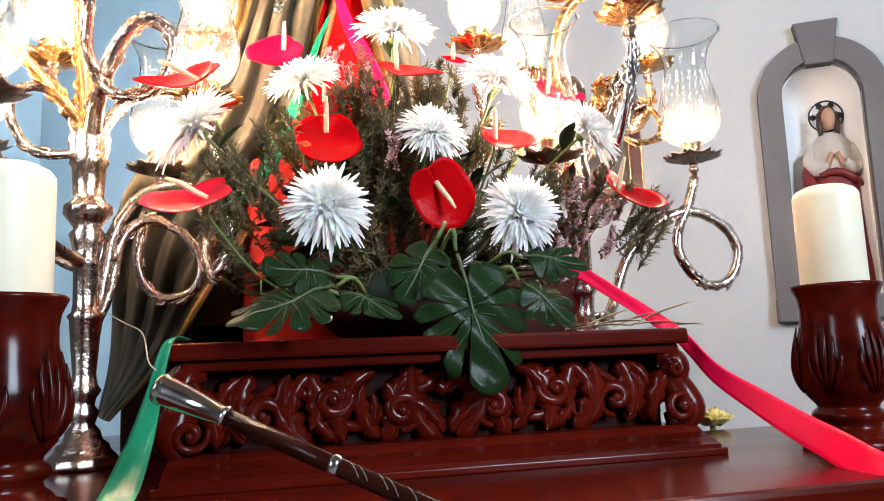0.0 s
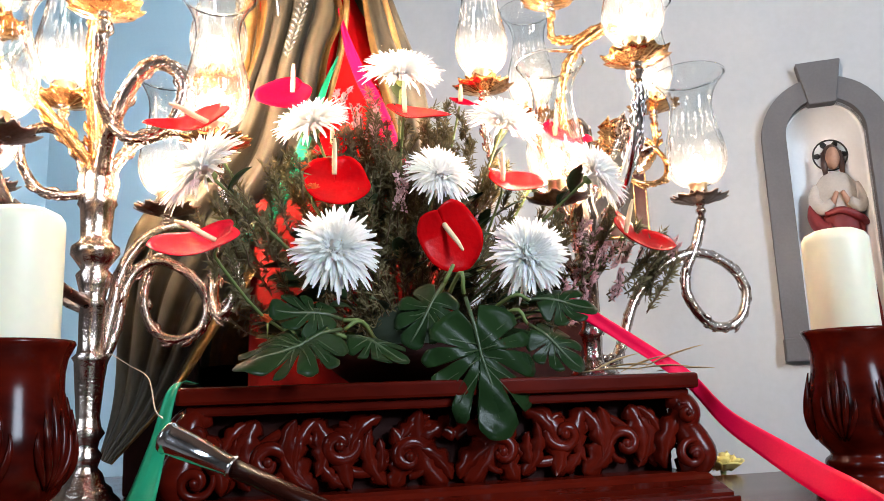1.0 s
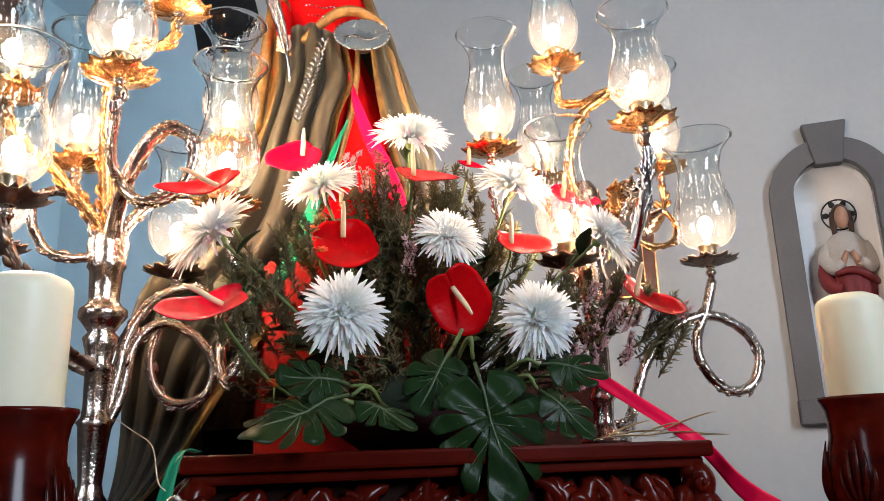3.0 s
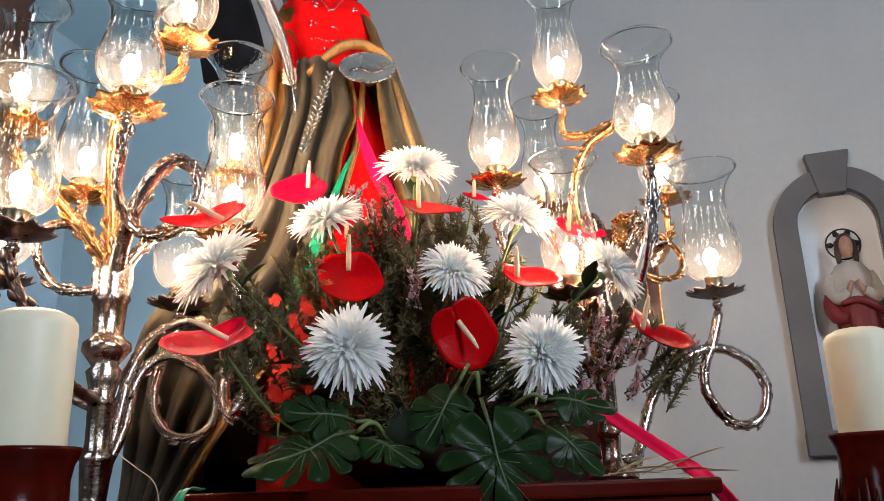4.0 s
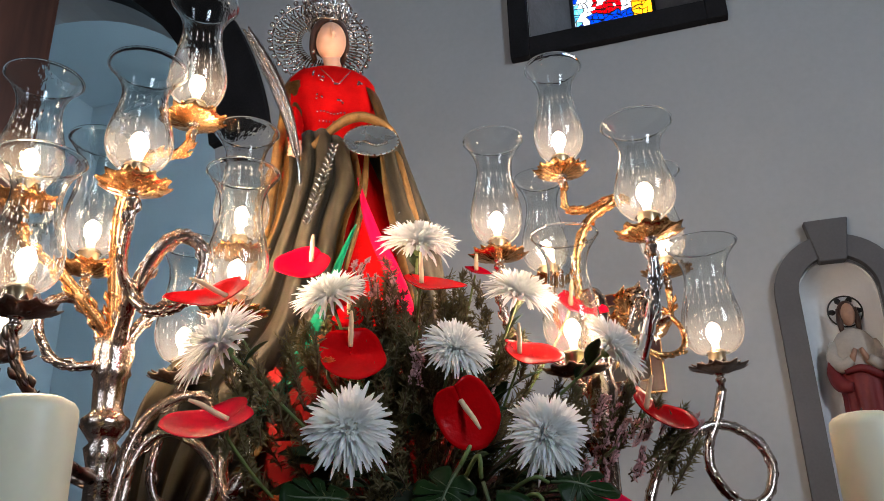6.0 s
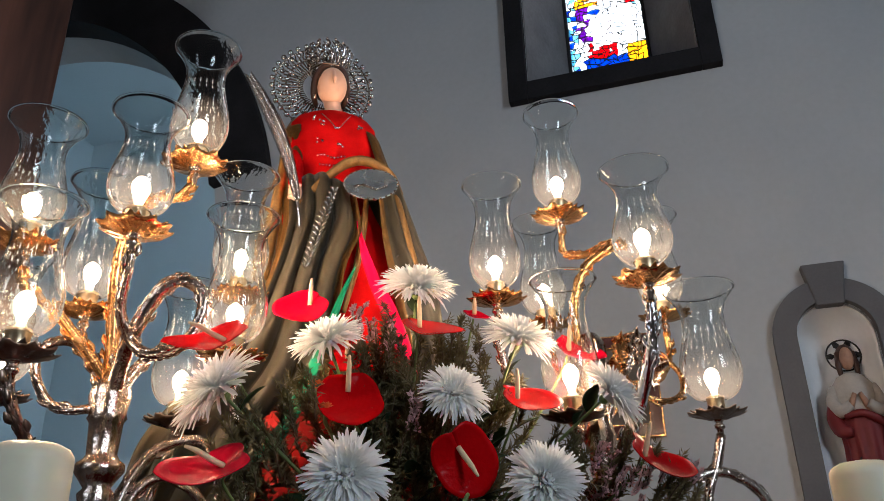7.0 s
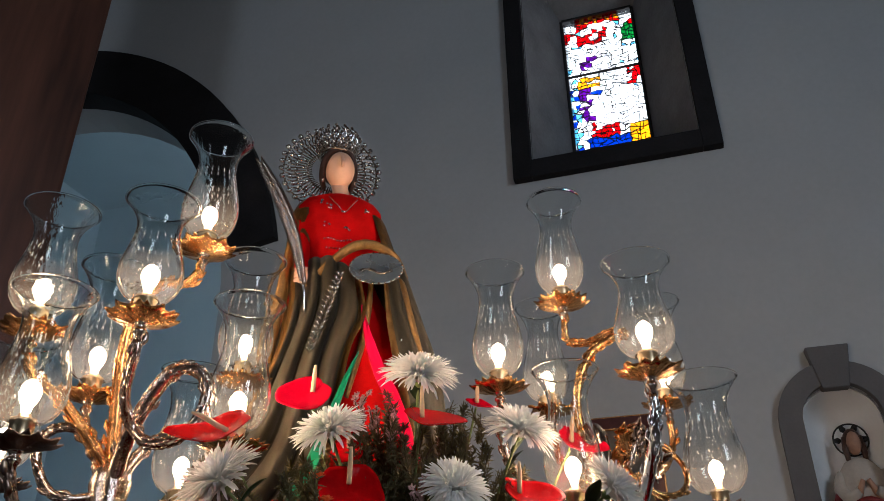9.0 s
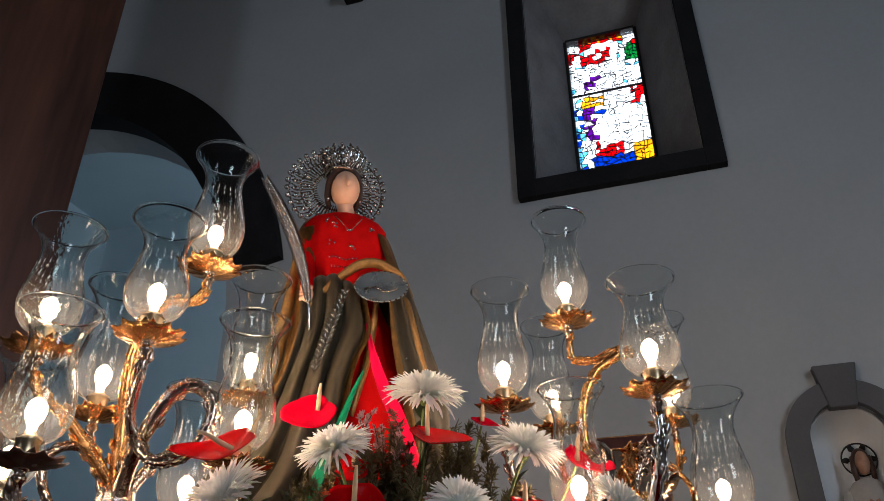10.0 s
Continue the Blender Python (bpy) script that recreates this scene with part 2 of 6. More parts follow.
def tube(bm, points, radii, seg=8, flat=1.0, ripple=0.0, waves=0, cap=True):
    """A tapered tube along points; radii is a pair or a list that is spread along it."""
    ps = [Vector(p) for p in points]
    n = len(ps)
    rings, normal = [], None
    for i, p in enumerate(ps):
        t = (ps[min(i + 1, n - 1)] - ps[max(i - 1, 0)]).normalized()
        if normal is None:
            normal = t.orthogonal().normalized()
        normal = (normal - t * normal.dot(t)).normalized()
        side = t.cross(normal)
        s = i / (n - 1) * (len(radii) - 1)
        k = min(int(s), len(radii) - 2)
        r = radii[k] + (radii[k + 1] - radii[k]) * (s - k)
        if ripple:
            r *= 1 + ripple * math.sin(waves * i / (n - 1) * 2 * math.pi)
        rings.append([bm.verts.new(p + normal * (r * math.cos(a)) + side * (r * flat * math.sin(a)))
                      for a in (2 * math.pi * j / seg for j in range(seg))])
    for p, q in zip(rings, rings[1:]):
        for j in range(seg):
            bm.faces.new((p[j], p[(j + 1) % seg], q[(j + 1) % seg], q[j]))
    if cap:
        bm.faces.new(rings[0][::-1])
        bm.faces.new(rings[-1])
    return rings


def ball(bm, place, radius, scale=(1, 1, 1), seg=10, rings=7):
    return bmesh.ops.create_uvsphere(bm, u_segments=seg, v_segments=rings, radius=radius,
                                     matrix=Matrix.Translation(place) @ Matrix.Diagonal((*scale, 1)))["verts"]


def sheet(bm, rows, thick=0.0):
    """A surface through rows of points; with a thickness it is closed."""
    grid = [[bm.verts.new(p) for p in row] for row in rows]
    faces = []
    for a, b in zip(grid, grid[1:]):
        for i in range(len(a) - 1):
            faces.append(bm.faces.new((a[i], a[i + 1], b[i + 1], b[i])))
    if thick:
        bmesh.ops.recalc_face_normals(bm, faces=faces)
        bmesh.ops.solidify(bm, geom=faces, thickness=thick)
    return faces


# ---- the church ----
def wall_with_holes(name, outer, holes, front, back, mat, label):
    """A wall between the planes d = front and d = back; each hole is a pair of loops, before and behind."""
    bm = bmesh.new()
    loops = [(outer, outer)] + holes
    made = []
    for side, d in ((0, front), (1, back)):
        edges, rings = [], []
        for pair in loops:
            vs = [bm.verts.new(in_church(u, d, z)) for u, z in pair[side]]
            rings.append(vs)
            edges += [bm.edges.new((vs[i], vs[(i + 1) % len(vs)])) for i in range(len(vs))]
        bmesh.ops.triangle_fill(bm, use_beauty=True, use_dissolve=False, edges=edges)
        made.append(rings)
    for p, q in zip(*made):
        for i in range(len(p)):
            j = (i + 1) % len(p)
            bm.faces.new((p[i], p[j], q[j], q[i]))
    bmesh.ops.recalc_face_normals(bm, faces=bm.faces[:])
    return tagged(part(name, bm, mat, smooth=False), label, "wall", kind="structure")


def arch_loop(u, spring, radius, bottom, steps=24):
    return ([(u - radius, bottom), (u + radius, bottom)]
            + [(u + radius * math.cos(a), spring + radius * math.sin(a)) for a in (math.pi * i / steps for i in range(steps + 1))])


def church_box(name, u0, u1, d0, d1, z0, z1, mat, label, category, bevel=0.0):
    bm = bmesh.new()
    box(bm, u0, u1, d0, d1, z0, z1, bevel)
    bmesh.ops.transform(bm, matrix=CHURCH, verts=bm.verts[:])
    return tagged(part(name, bm, mat, smooth=False), label, category, kind="structure")


WALL = 3.1
ARCH_U, ARCH_Z, ARCH_OUT, ARCH_IN = -4.03, 2.99, 2.17, 1.83
NICHE_U, NICHE_Z, NICHE_OUT, NICHE_IN = 0.563, 2.17, 0.222, 0.138
WIN_FRONT = [(-0.521, 3.55), (0.272, 3.55), (0.272, 5.05), (-0.521, 5.05)]
WIN_BACK = [(-0.344, 3.835), (0.064, 3.835), (0.064, 4.79), (-0.344, 4.79)]
wall_with_holes("wall_north", [(-7.5, 0.0), (3.6, 0.0), (3.6, 7.2), (-7.5, 7.2)],
                [(arch_loop(ARCH_U, ARCH_Z, ARCH_IN, 0.02, 32),) * 2, (arch_loop(NICHE_U, NICHE_Z, NICHE_IN, 1.42),) * 2, (WIN_FRONT, WIN_BACK)],
                WALL, WALL + 0.42, PLASTER, "smooth grey plastered church wall with arch, niche and window")
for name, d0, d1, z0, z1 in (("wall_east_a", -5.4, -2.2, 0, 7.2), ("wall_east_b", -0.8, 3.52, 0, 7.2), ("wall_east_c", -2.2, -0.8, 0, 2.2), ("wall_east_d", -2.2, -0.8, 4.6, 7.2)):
    church_box(name, 3.6, 3.9, d0, d1, z0, z1, NAVE, "unseen side wall beside a window, dark to cut bounced light", "wall")
church_box("wall_west", -7.8, -7.5, -5.4, 3.52, 0, 7.2, NAVE, "unseen side wall, dark to cut bounced light", "wall")
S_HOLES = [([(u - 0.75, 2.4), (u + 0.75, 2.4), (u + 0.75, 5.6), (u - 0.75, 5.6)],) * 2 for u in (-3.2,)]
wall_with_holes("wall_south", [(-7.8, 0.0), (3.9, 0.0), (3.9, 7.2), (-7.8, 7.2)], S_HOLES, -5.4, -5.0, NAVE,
                "unseen nave wall with a tall window, dark to cut bounced light")
church_box("floor", -7.8, 3.9, -5.4, 9.2, -0.2, 0.0, FLOORTILE, "worn brown stone church floor", "floor")
church_box("ceiling", -7.8, 3.9, -5.4, 3.52, 7.2, 7.4, CEILINGWOOD, "dark boarded wooden church ceiling", "ceiling")
# the side chapel behind the arch
church_box("chapel_wall_back", -7.5, 0.4, 7.6, 7.8, 0, 7.2, CHAPEL, "pale bluish plastered chapel wall", "wall")
church_box("chapel_wall_side", -0.6, -0.4, 3.52, 7.6, 0, 7.2, CHAPEL, "pale bluish plastered chapel wall", "wall")
church_box("chapel_wall_far", -7.7, -7.5, 3.52, 7.8, 0, 7.2, CHAPEL, "pale bluish plastered chapel wall", "wall")
church_box("chapel_ceiling", -7.7, -0.4, 3.52, 7.8, 7.2, 7.4, CHAPEL, "pale plastered chapel ceiling", "ceiling")


def band(name, u, z, outer, inner, bottom, d0, d1, mat, label, steps=24, sections=0):
    """A stone surround: arch and jambs as one closed ring, from d0 to d1."""
    bm = bmesh.new()
    lift = math.asin(max(0.0, bottom - z) / outer)
    arc = [(0, lift + (math.pi - 2 * lift) * i / steps, 0) for i in range(steps + 1)]
    line = arc if lift else [(1, 0.0, bottom - z)] + arc + [(-1, 0.0, bottom - z)]
    rows = []
    for kind, a, low in line:
        ring = []
        for r, d in ((outer, d0), (inner, d0), (inner, d1), (outer, d1)):
            p = (u + r * math.cos(a), z + r * math.sin(a)) if kind == 0 else (u + kind * r, z + low)
            ring.append(bm.verts.new(in_church(p[0], d, p[1])))
        rows.append(ring)
    for p, q in zip(rows, rows[1:]):
        for i in range(4):
            bm.faces.new((p[i], p[(i + 1) % 4], q[(i + 1) % 4], q[i]))
    bm.faces.new(rows[0])
    bm.faces.new(rows[-1][::-1])
    bmesh.ops.recalc_face_normals(bm, faces=bm.faces[:])
    return tagged(part(name, bm, mat, smooth=False), label, "stone arch", kind="structure")


band("arch_surround", ARCH_U, ARCH_Z, ARCH_OUT, ARCH_IN - 0.004, 3.36, WALL - 0.05, WALL + 0.14, BASALT, "wide black basalt arch on the plaster wall", 48)
band("niche_surround", NICHE_U, NICHE_Z, NICHE_OUT, NICHE_IN, 1.42, WALL - 0.035, WALL + 0.02, GREYSTONE, "grey stone surround of an arched wall niche")
church_box("niche_sill", NICHE_U - 0.226, NICHE_U + 0.226, WALL - 0.05, WALL + 0.02, 1.337, 1.422, GREYSTONE, "grey stone sill under the niche", "sill", 0.006)
bm = bmesh.new()
key = [(-0.048, 2.285), (0.048, 2.285), (0.078, 2.452), (-0.078, 2.452)]
vs = [[bm.verts.new(in_church(NICHE_U + u, d, z)) for u, z in key] for d in (WALL - 0.042, WALL + 0.01)]
bm.faces.new(vs[0][::-1]), bm.faces.new(vs[1])
for i in range(4):
    bm.faces.new((vs[0][i], vs[0][(i + 1) % 4], vs[1][(i + 1) % 4], vs[1][i]))
bmesh.ops.recalc_face_normals(bm, faces=bm.faces[:])
bmesh.ops.bevel(bm, geom=bm.edges[:], offset=0.004, segments=1, affect="EDGES")
tagged(part("niche_keystone", bm, GREYSTONE, smooth=False), "grey wedge-shaped keystone over the niche", "keystone", kind="structure")
# niche shell: half a drum with half a dome
bm = bmesh.new()
rows = []
for z in (1.42, 1.8, NICHE_Z):
    rows.append([in_church(NICHE_U + NICHE_IN * math.cos(a), WALL + 0.03 + 0.17 * math.sin(a), z) for a in (math.pi * i / 20 for i in range(21))])
for k in range(1, 9):
    b = math.pi / 2 * k / 8
    rows.append([in_church(NICHE_U + NICHE_IN * math.cos(a) * math.cos(b), WALL + 0.03 + 0.17 * math.sin(a) * math.cos(b) + 1e-4 * k,
                           NICHE_Z + NICHE_IN * math.sin(b)) for a in (math.pi * i / 20 for i in range(21))])
sheet(bm, rows, 0.004)
tagged(part("niche_shell", bm, NICHE), "white rounded niche in the wall", "niche", kind="structure")
church_box("niche_floor", NICHE_U - 0.138, NICHE_U + 0.138, WALL + 0.022, WALL + 0.34, 1.40, 1.424, NICHE, "white niche floor", "niche")

# window: black stone frame, splayed reveal, leaded glass
window = thing("window_1", in_church(-0.13, WALL, 3.45), "tall stained glass window deep in a black stone frame", "window")
window["kind"] = "structure"
WINV = window.matrix_basis.inverted()


def window_part(name, bm, mat, label=""):
    bmesh.ops.recalc_face_normals(bm, faces=bm.faces[:])
    bmesh.ops.transform(bm, matrix=WINV, verts=bm.verts[:])
    return part(name, bm, mat, window, label, smooth=False)


for name, (u0, u1, z0, z1) in {"frame_jamb": (-0.612, -0.521, 3.45, 5.14), "frame_jamb_": (0.272, 0.36, 3.45, 5.14),
                               "frame_sill": (-0.521, 0.272, 3.45, 3.55), "frame_head": (-0.521, 0.272, 5.05, 5.14)}.items():
    bm = bmesh.new()
    box(bm, u0, u1, WALL - 0.045, WALL + 0.03, z0, z1, 0.004)
    bmesh.ops.transform(bm, matrix=CHURCH, verts=bm.verts[:])
    window_part(name.rstrip("_"), bm, BASALT, "black stone frame")
for k, name in enumerate(("sill_slope", "reveal_side", "reveal_head", "reveal_side")):
    bm = bmesh.new()
    j = (k + 1) % 4
    a, b, c, d = WIN_FRONT[k], WIN_FRONT[j], WIN_BACK[j], WIN_BACK[k]
    rows = []
    for s in range(7):
        row = []
        for t in range(5):
            p = Vector(a).lerp(Vector(b), s / 6).lerp(Vector(d).lerp(Vector(c), s / 6), t / 4)
            centre = Vector((-0.135, 4.3))
            p = p + (centre - p) * 0.006
            row.append(in_church(p[0], WALL + 0.0005 + 0.42 * t / 4, p[1]))
        rows.append(row)
    sheet(bm, rows, 0.004)
    window_part(name, bm, BASALT if k == 0 else REVEAL)
U0, U1, Z0, Z1 = -0.344, 0.064, 3.835, 4.79
NX, NZ = 16, 38
rng = random.Random(5)
grid = [[(U0 + (U1 - U0) * (i + (rng.uniform(-0.46, 0.46) if 0 < i < NX else 0)) / NX,
          Z0 + (Z1 - Z0) * (j + (rng.uniform(-0.48, 0.48) if 0 < j < NZ and j != 21 else 0)) / NZ) for i in range(NX + 1)] for j in range(NZ + 1)]


def pane_colour(x, z):
    return "white" if 0.12 < z < 0.78 and rng.random() < 0.30 else picture_colour(x, z)


def picture_colour(x, z):
    """Colour of the leaded picture at x, z in 0..1: a red arch above, a white form below, blue ground."""
    if math.hypot(x - 0.1, (z - 0.95) * 2) < 0.11 or math.hypot(x - 0.9, (z - 0.95) * 2) < 0.11:
        return "white"
    if math.hypot((x - 0.62) / 0.36, (z - 0.27) / 0.15) < 1 and z > 0.16:
        return "white"
    arch = math.hypot((x - 0.55) / 0.55, (z - 0.74) / 0.20)
    if z > 0.74 and arch > 1:
        return "amber" if z > 0.95 and 0.25 < x < 0.8 and rng.random() < 0.6 else "red"
    if 0.78 < z < 0.88 and 0.2 < x < 0.62 and rng.random() < 0.6:
        return "red"
    if z > 0.76 and x > 0.85:
        return "green"
    if 0.17 < x < 0.42 and 0.60 < z < 0.68:
        return "purple"
    if 0.15 < x < 0.45 and 0.44 < z < 0.52:
        return "amber"
    if 0.14 < x < 0.45 and 0.22 < z < 0.44:
        return "purple" if x < 0.3 or z < 0.3 else "blue"
    if x > 0.8 and 0.42 < z < 0.56:
        return "red"
    if 0.26 < x < 0.6 and 0.07 < z < 0.18:
        return "red"
    if z < 0.08 and 0.2 < x < 0.78:
        return "blue"
    if z < 0.13 and x > 0.78:
        return "amber"
    if x < 0.13 and z < 0.6:
        return rng.choice(("cyan", "blue", "white"))
    return "white" if rng.random() < 0.94 else "cyan"


shown = {}
clear = bmesh.new()
for j in range(NZ):
    for i in range(NX):
        q = [grid[j][i], grid[j][i + 1], grid[j + 1][i + 1], grid[j + 1][i]]
        cx, cz = sum(p[0] for p in q) / 4, sum(p[1] for p in q) / 4
        shown[i, j] = pane_colour((cx - U0) / (U1 - U0), (cz - Z0) / (Z1 - Z0))
        bm = clear if shown[i, j] == "white" else bmesh.new()
        fr = [bm.verts.new(in_church(u, WALL + 0.385, z)) for u, z in q]
        bk = [bm.verts.new(in_church(u, WALL + 0.390, z)) for u, z in q]
        bm.faces.new(fr), bm.faces.new(bk[::-1])
        for k in range(4):
            bm.faces.new((fr[k], fr[(k + 1) % 4], bk[(k + 1) % 4], bk[k]))
        if bm is not clear:
            window_part("pane", bm, PANES[shown[i, j]])
window_part("white_panes", clear, PANES["white"])["kind"] = "stuff"
bm = bmesh.new()
for j in range(NZ + 1):
    for i in range(NX + 1):
        for a, b in ((0, 1), (1, 0)):
            plain = all(shown.get(c, "white") == "white" for c in ((i, j), (i - a, j - b)))
            if i + b <= NX and j + a <= NZ and (j == 21 and b or rng.random() < (0.30 if plain else 0.9)):
                p, q = grid[j][i], grid[j + a][i + b]
                r = 0.008 if j == 21 and b else 0.0026
                tube(bm, [in_church(p[0], WALL + 0.383, p[1]), in_church(q[0], WALL + 0.383, q[1])], (r, r), 5)
window_part("lead_came", bm, LEAD)
bm = bmesh.new()
for k in range(150):
    u, z = rng.uniform(U0 + 0.03, U1 - 0.03), rng.uniform(Z0 + 0.06, Z1 - 0.05)
    a, ln = rng.uniform(0, 6.28), rng.uniform(0.012, 0.034)
    b = a + rng.uniform(-1.4, 1.4)
    pts = [(u, z), (u + ln * math.cos(a), z + ln * math.sin(a)), (u + ln * (math.cos(a) + math.cos(b)), z + ln * (math.sin(a) + math.sin(b)))]
    if all(U0 < x < U1 and Z0 < y < Z1 for x, y in pts):
        tube(bm, [in_church(x, WALL + 0.3835, y) for x, y in pts], (0.0014, 0.0026, 0.0012), 5)
window_part("painted_line", bm, LEAD)
bm = bmesh.new()
for u0, u1, z0, z1 in ((U0 - 0.012, U0 + 0.006, Z0, Z1), (U1 - 0.006, U1 + 0.012, Z0, Z1), (U0, U1, Z0 - 0.012, Z0 + 0.005), (U0, U1, Z1 - 0.005, Z1 + 0.012)):
    box(bm, u0, u1, WALL + 0.37, WALL + 0.40, z0, z1)
bmesh.ops.transform(bm, matrix=CHURCH, verts=bm.verts[:])
window_part("glazing_bar", bm, LEAD)
church_box("backdrop", -1.6, 1.3, WALL + 1.2, WALL + 1.22, 2.8, 6.4, DAYGLOW, "bright daylight behind the window", "backdrop")

# wooden post, picture and small corbel
bm = bmesh.new()
box(bm, -0.3, 0.3, -0.3, 0.3, 0.0, 7.2, 0.02)
post = tagged(part("pillar", bm, POST, smooth=False), "reddish brown knotty wooden post with vertical grain", "pillar", kind="structure")
post.matrix_basis = pose(-1.385, 3.255, 0, 0, 0, 30)
church_box("corbel", -1.64, -1.52, WALL - 0.12, WALL, 5.155, 5.4, BASALT, "dark stone corbel high on the wall", "corbel", 0.01)
picture = thing("framed_picture", in_church(-0.28, WALL, 1.85), "small picture in a dark red frame with gilt edge", "picture")
PINV = picture.matrix_basis.inverted()
for name, spec, mat in (("frame", [(-0.40, -0.10, 1.85, 1.895), (-0.40, -0.10, 2.205, 2.25), (-0.40, -0.355, 1.895, 2.205), (-0.145, -0.10, 1.895, 2.205)], FRAMEWOOD),
                        ("gilt_edge", [(-0.404, -0.096, 1.846, 1.851), (-0.404, -0.096, 2.249, 2.254), (-0.404, -0.399, 1.85, 2.25), (-0.101, -0.096, 1.85, 2.25),
                                       (-0.355, -0.145, 1.894, 1.898), (-0.355, -0.145, 2.202, 2.206), (-0.357, -0.353, 1.895, 2.205), (-0.147, -0.143, 1.895, 2.205)], GILT),
                        ("print", [(-0.355, -0.145, 1.895, 2.205)], CANVAS)):
    bm = bmesh.new()
    for u0, u1, z0, z1 in spec:
        box(bm, u0, u1, WALL - (0.012 if name == "print" else 0.03 if name == "frame" else 0.033), WALL - 0.001, z0, z1)
    bmesh.ops.transform(bm, matrix=PINV @ CHURCH, verts=bm.verts[:])
    part(name, bm, mat, picture, smooth=False)

# ---- the float: table, carved box, candles ----
TABLE = 1.10
table = thing("float_table", (0.28, 1.05, 0.0), "polished dark red mahogany float table with moulded edge", "table")


def local(bm, ob):
    bmesh.ops.transform(bm, matrix=ob.matrix_basis.inverted(), verts=bm.verts[:])
    return bm


bm = bmesh.new()
box(bm, -0.62, 1.25, 0.745, 1.345, TABLE - 0.04, TABLE, 0.008)
box(bm, -0.60, 0.80, 1.346, 2.10, TABLE - 0.04, TABLE - 0.0005, 0.004)
part("tabletop", local(bm, table), MAHOGANY, table, smooth=False)
bm = bmesh.new()
box(bm, -0.615, 1.245, 0.742, 0.752, TABLE - 0.052, TABLE - 0.041, 0.002)
part("edge_strip", local(bm, table), SILVERSMOOTH, table, "thin metal edge strip")
bm = bmesh.new()
box(bm, -0.58, 1.21, 0.79, 1.33, 0.12, TABLE - 0.053, 0.01)
box(bm, -0.56, 0.76, 1.331, 2.06, 0.12, TABLE - 0.053, 0.01)
part("body", local(bm, table), MAHOGANY, table, smooth=False)
for x, y in ((-0.5, 0.86), (1.13, 0.86), (-0.48, 1.98), (0.68, 1.98)):
    bm = bmesh.new()
    lathe(bm, [(0, 0), (0.04, 0), (0.05, 0.03), (0.03, 0.08), (0.045, 0.12), (0, 0.12)], 16, (x, y, 0))
    part("leg", local(bm, table), DARKWOOD, table)

BX0, BX1, BY0, BY1, BTOP = -0.10, 0.66, 1.08, 1.78, 1.286
plinth = thing("carved_plinth", ((BX0 + BX1) / 2, 1.4, TABLE), "dark red carved mahogany plinth with scrolled leaf panels", "plinth")
bm = bmesh.new()
box(bm, BX0, BX1, BY0, BY1, 1.262, BTOP, 0.005)
box(bm, BX0 + 0.012, BX1 - 0.012, BY0 + 0.012, BY1 - 0.01, 1.247, 1.2625, 0.004)
part("top_moulding", local(bm, plinth), MAHOGANY, plinth, smooth=False)
# Darker wood than the carving: shade in its gaps is put into the colour.
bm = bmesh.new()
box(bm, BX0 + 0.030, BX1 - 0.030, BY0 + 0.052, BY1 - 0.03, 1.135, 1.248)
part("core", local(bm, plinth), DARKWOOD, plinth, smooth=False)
bm = bmesh.new()
box(bm, BX0 - 0.016, BX1 + 0.012, BY0 - 0.060, BY1 + 0.010, TABLE, TABLE + 0.010, 0.002)
ends = []
for x0, sx in ((BX0, -1), (BX1, 1)):
    ends.append([bm.verts.new((x0 + sx * e, BY0 - f, TABLE + h)) for e, f, h in ((0.006, 0.052, 0.0098), (0.006, 0.052, 0.015), (0.005, 0.042, 0.0185), (0.004, 0.030, 0.024), (0.002, 0.012, 0.030), (0.000, 0.006, 0.036), (-0.006, -0.004, 0.040), (-0.03, -0.06, 0.040), (-0.03, -0.06, 0.0098))])
for i in range(9):
    bm.faces.new((ends[0][i], ends[0][(i + 1) % 9], ends[1][(i + 1) % 9], ends[1][i]))
bm.faces.new(ends[0]), bm.faces.new(ends[1][::-1])
box(bm, BX0 - 0.004, BX1 + 0.002, BY0 + 0.055, BY1 + 0.006, TABLE + 0.0102, TABLE + 0.036, 0.004)
bmesh.ops.recalc_face_normals(bm, faces=bm.faces[:])
part("base_moulding", local(bm, plinth), MAHOGANY, plinth, smooth=False)


def scroll(bm, x, y, z, r, turns, sense, start, thick, run=None):
    """A carved spiral of tapering leaf, with an eye in its centre and a stalk that runs out of it."""
    pts = []
    n = int(26 * turns)
    for i in range(n + 1):
        a = start + sense * 2 * math.pi * turns * (1 - i / n)
        k = r * (0.16 + 0.84 * i / n)
        pts.append((x + k * math.cos(a), y - 0.012 * (1 - i / n), z + k * math.sin(a) * 0.92))
    if run:
        pts += spline([pts[-1]] + [(px, y, pz) for px, pz in run], 5)[1:]
    tube(bm, pts, (thick * 0.55, thick, thick * 0.95, thick * 0.5), 8, 1.15)
    ball(bm, (x, y - 0.014, z), r * 0.26, (1, 0.8, 1), 10, 7)


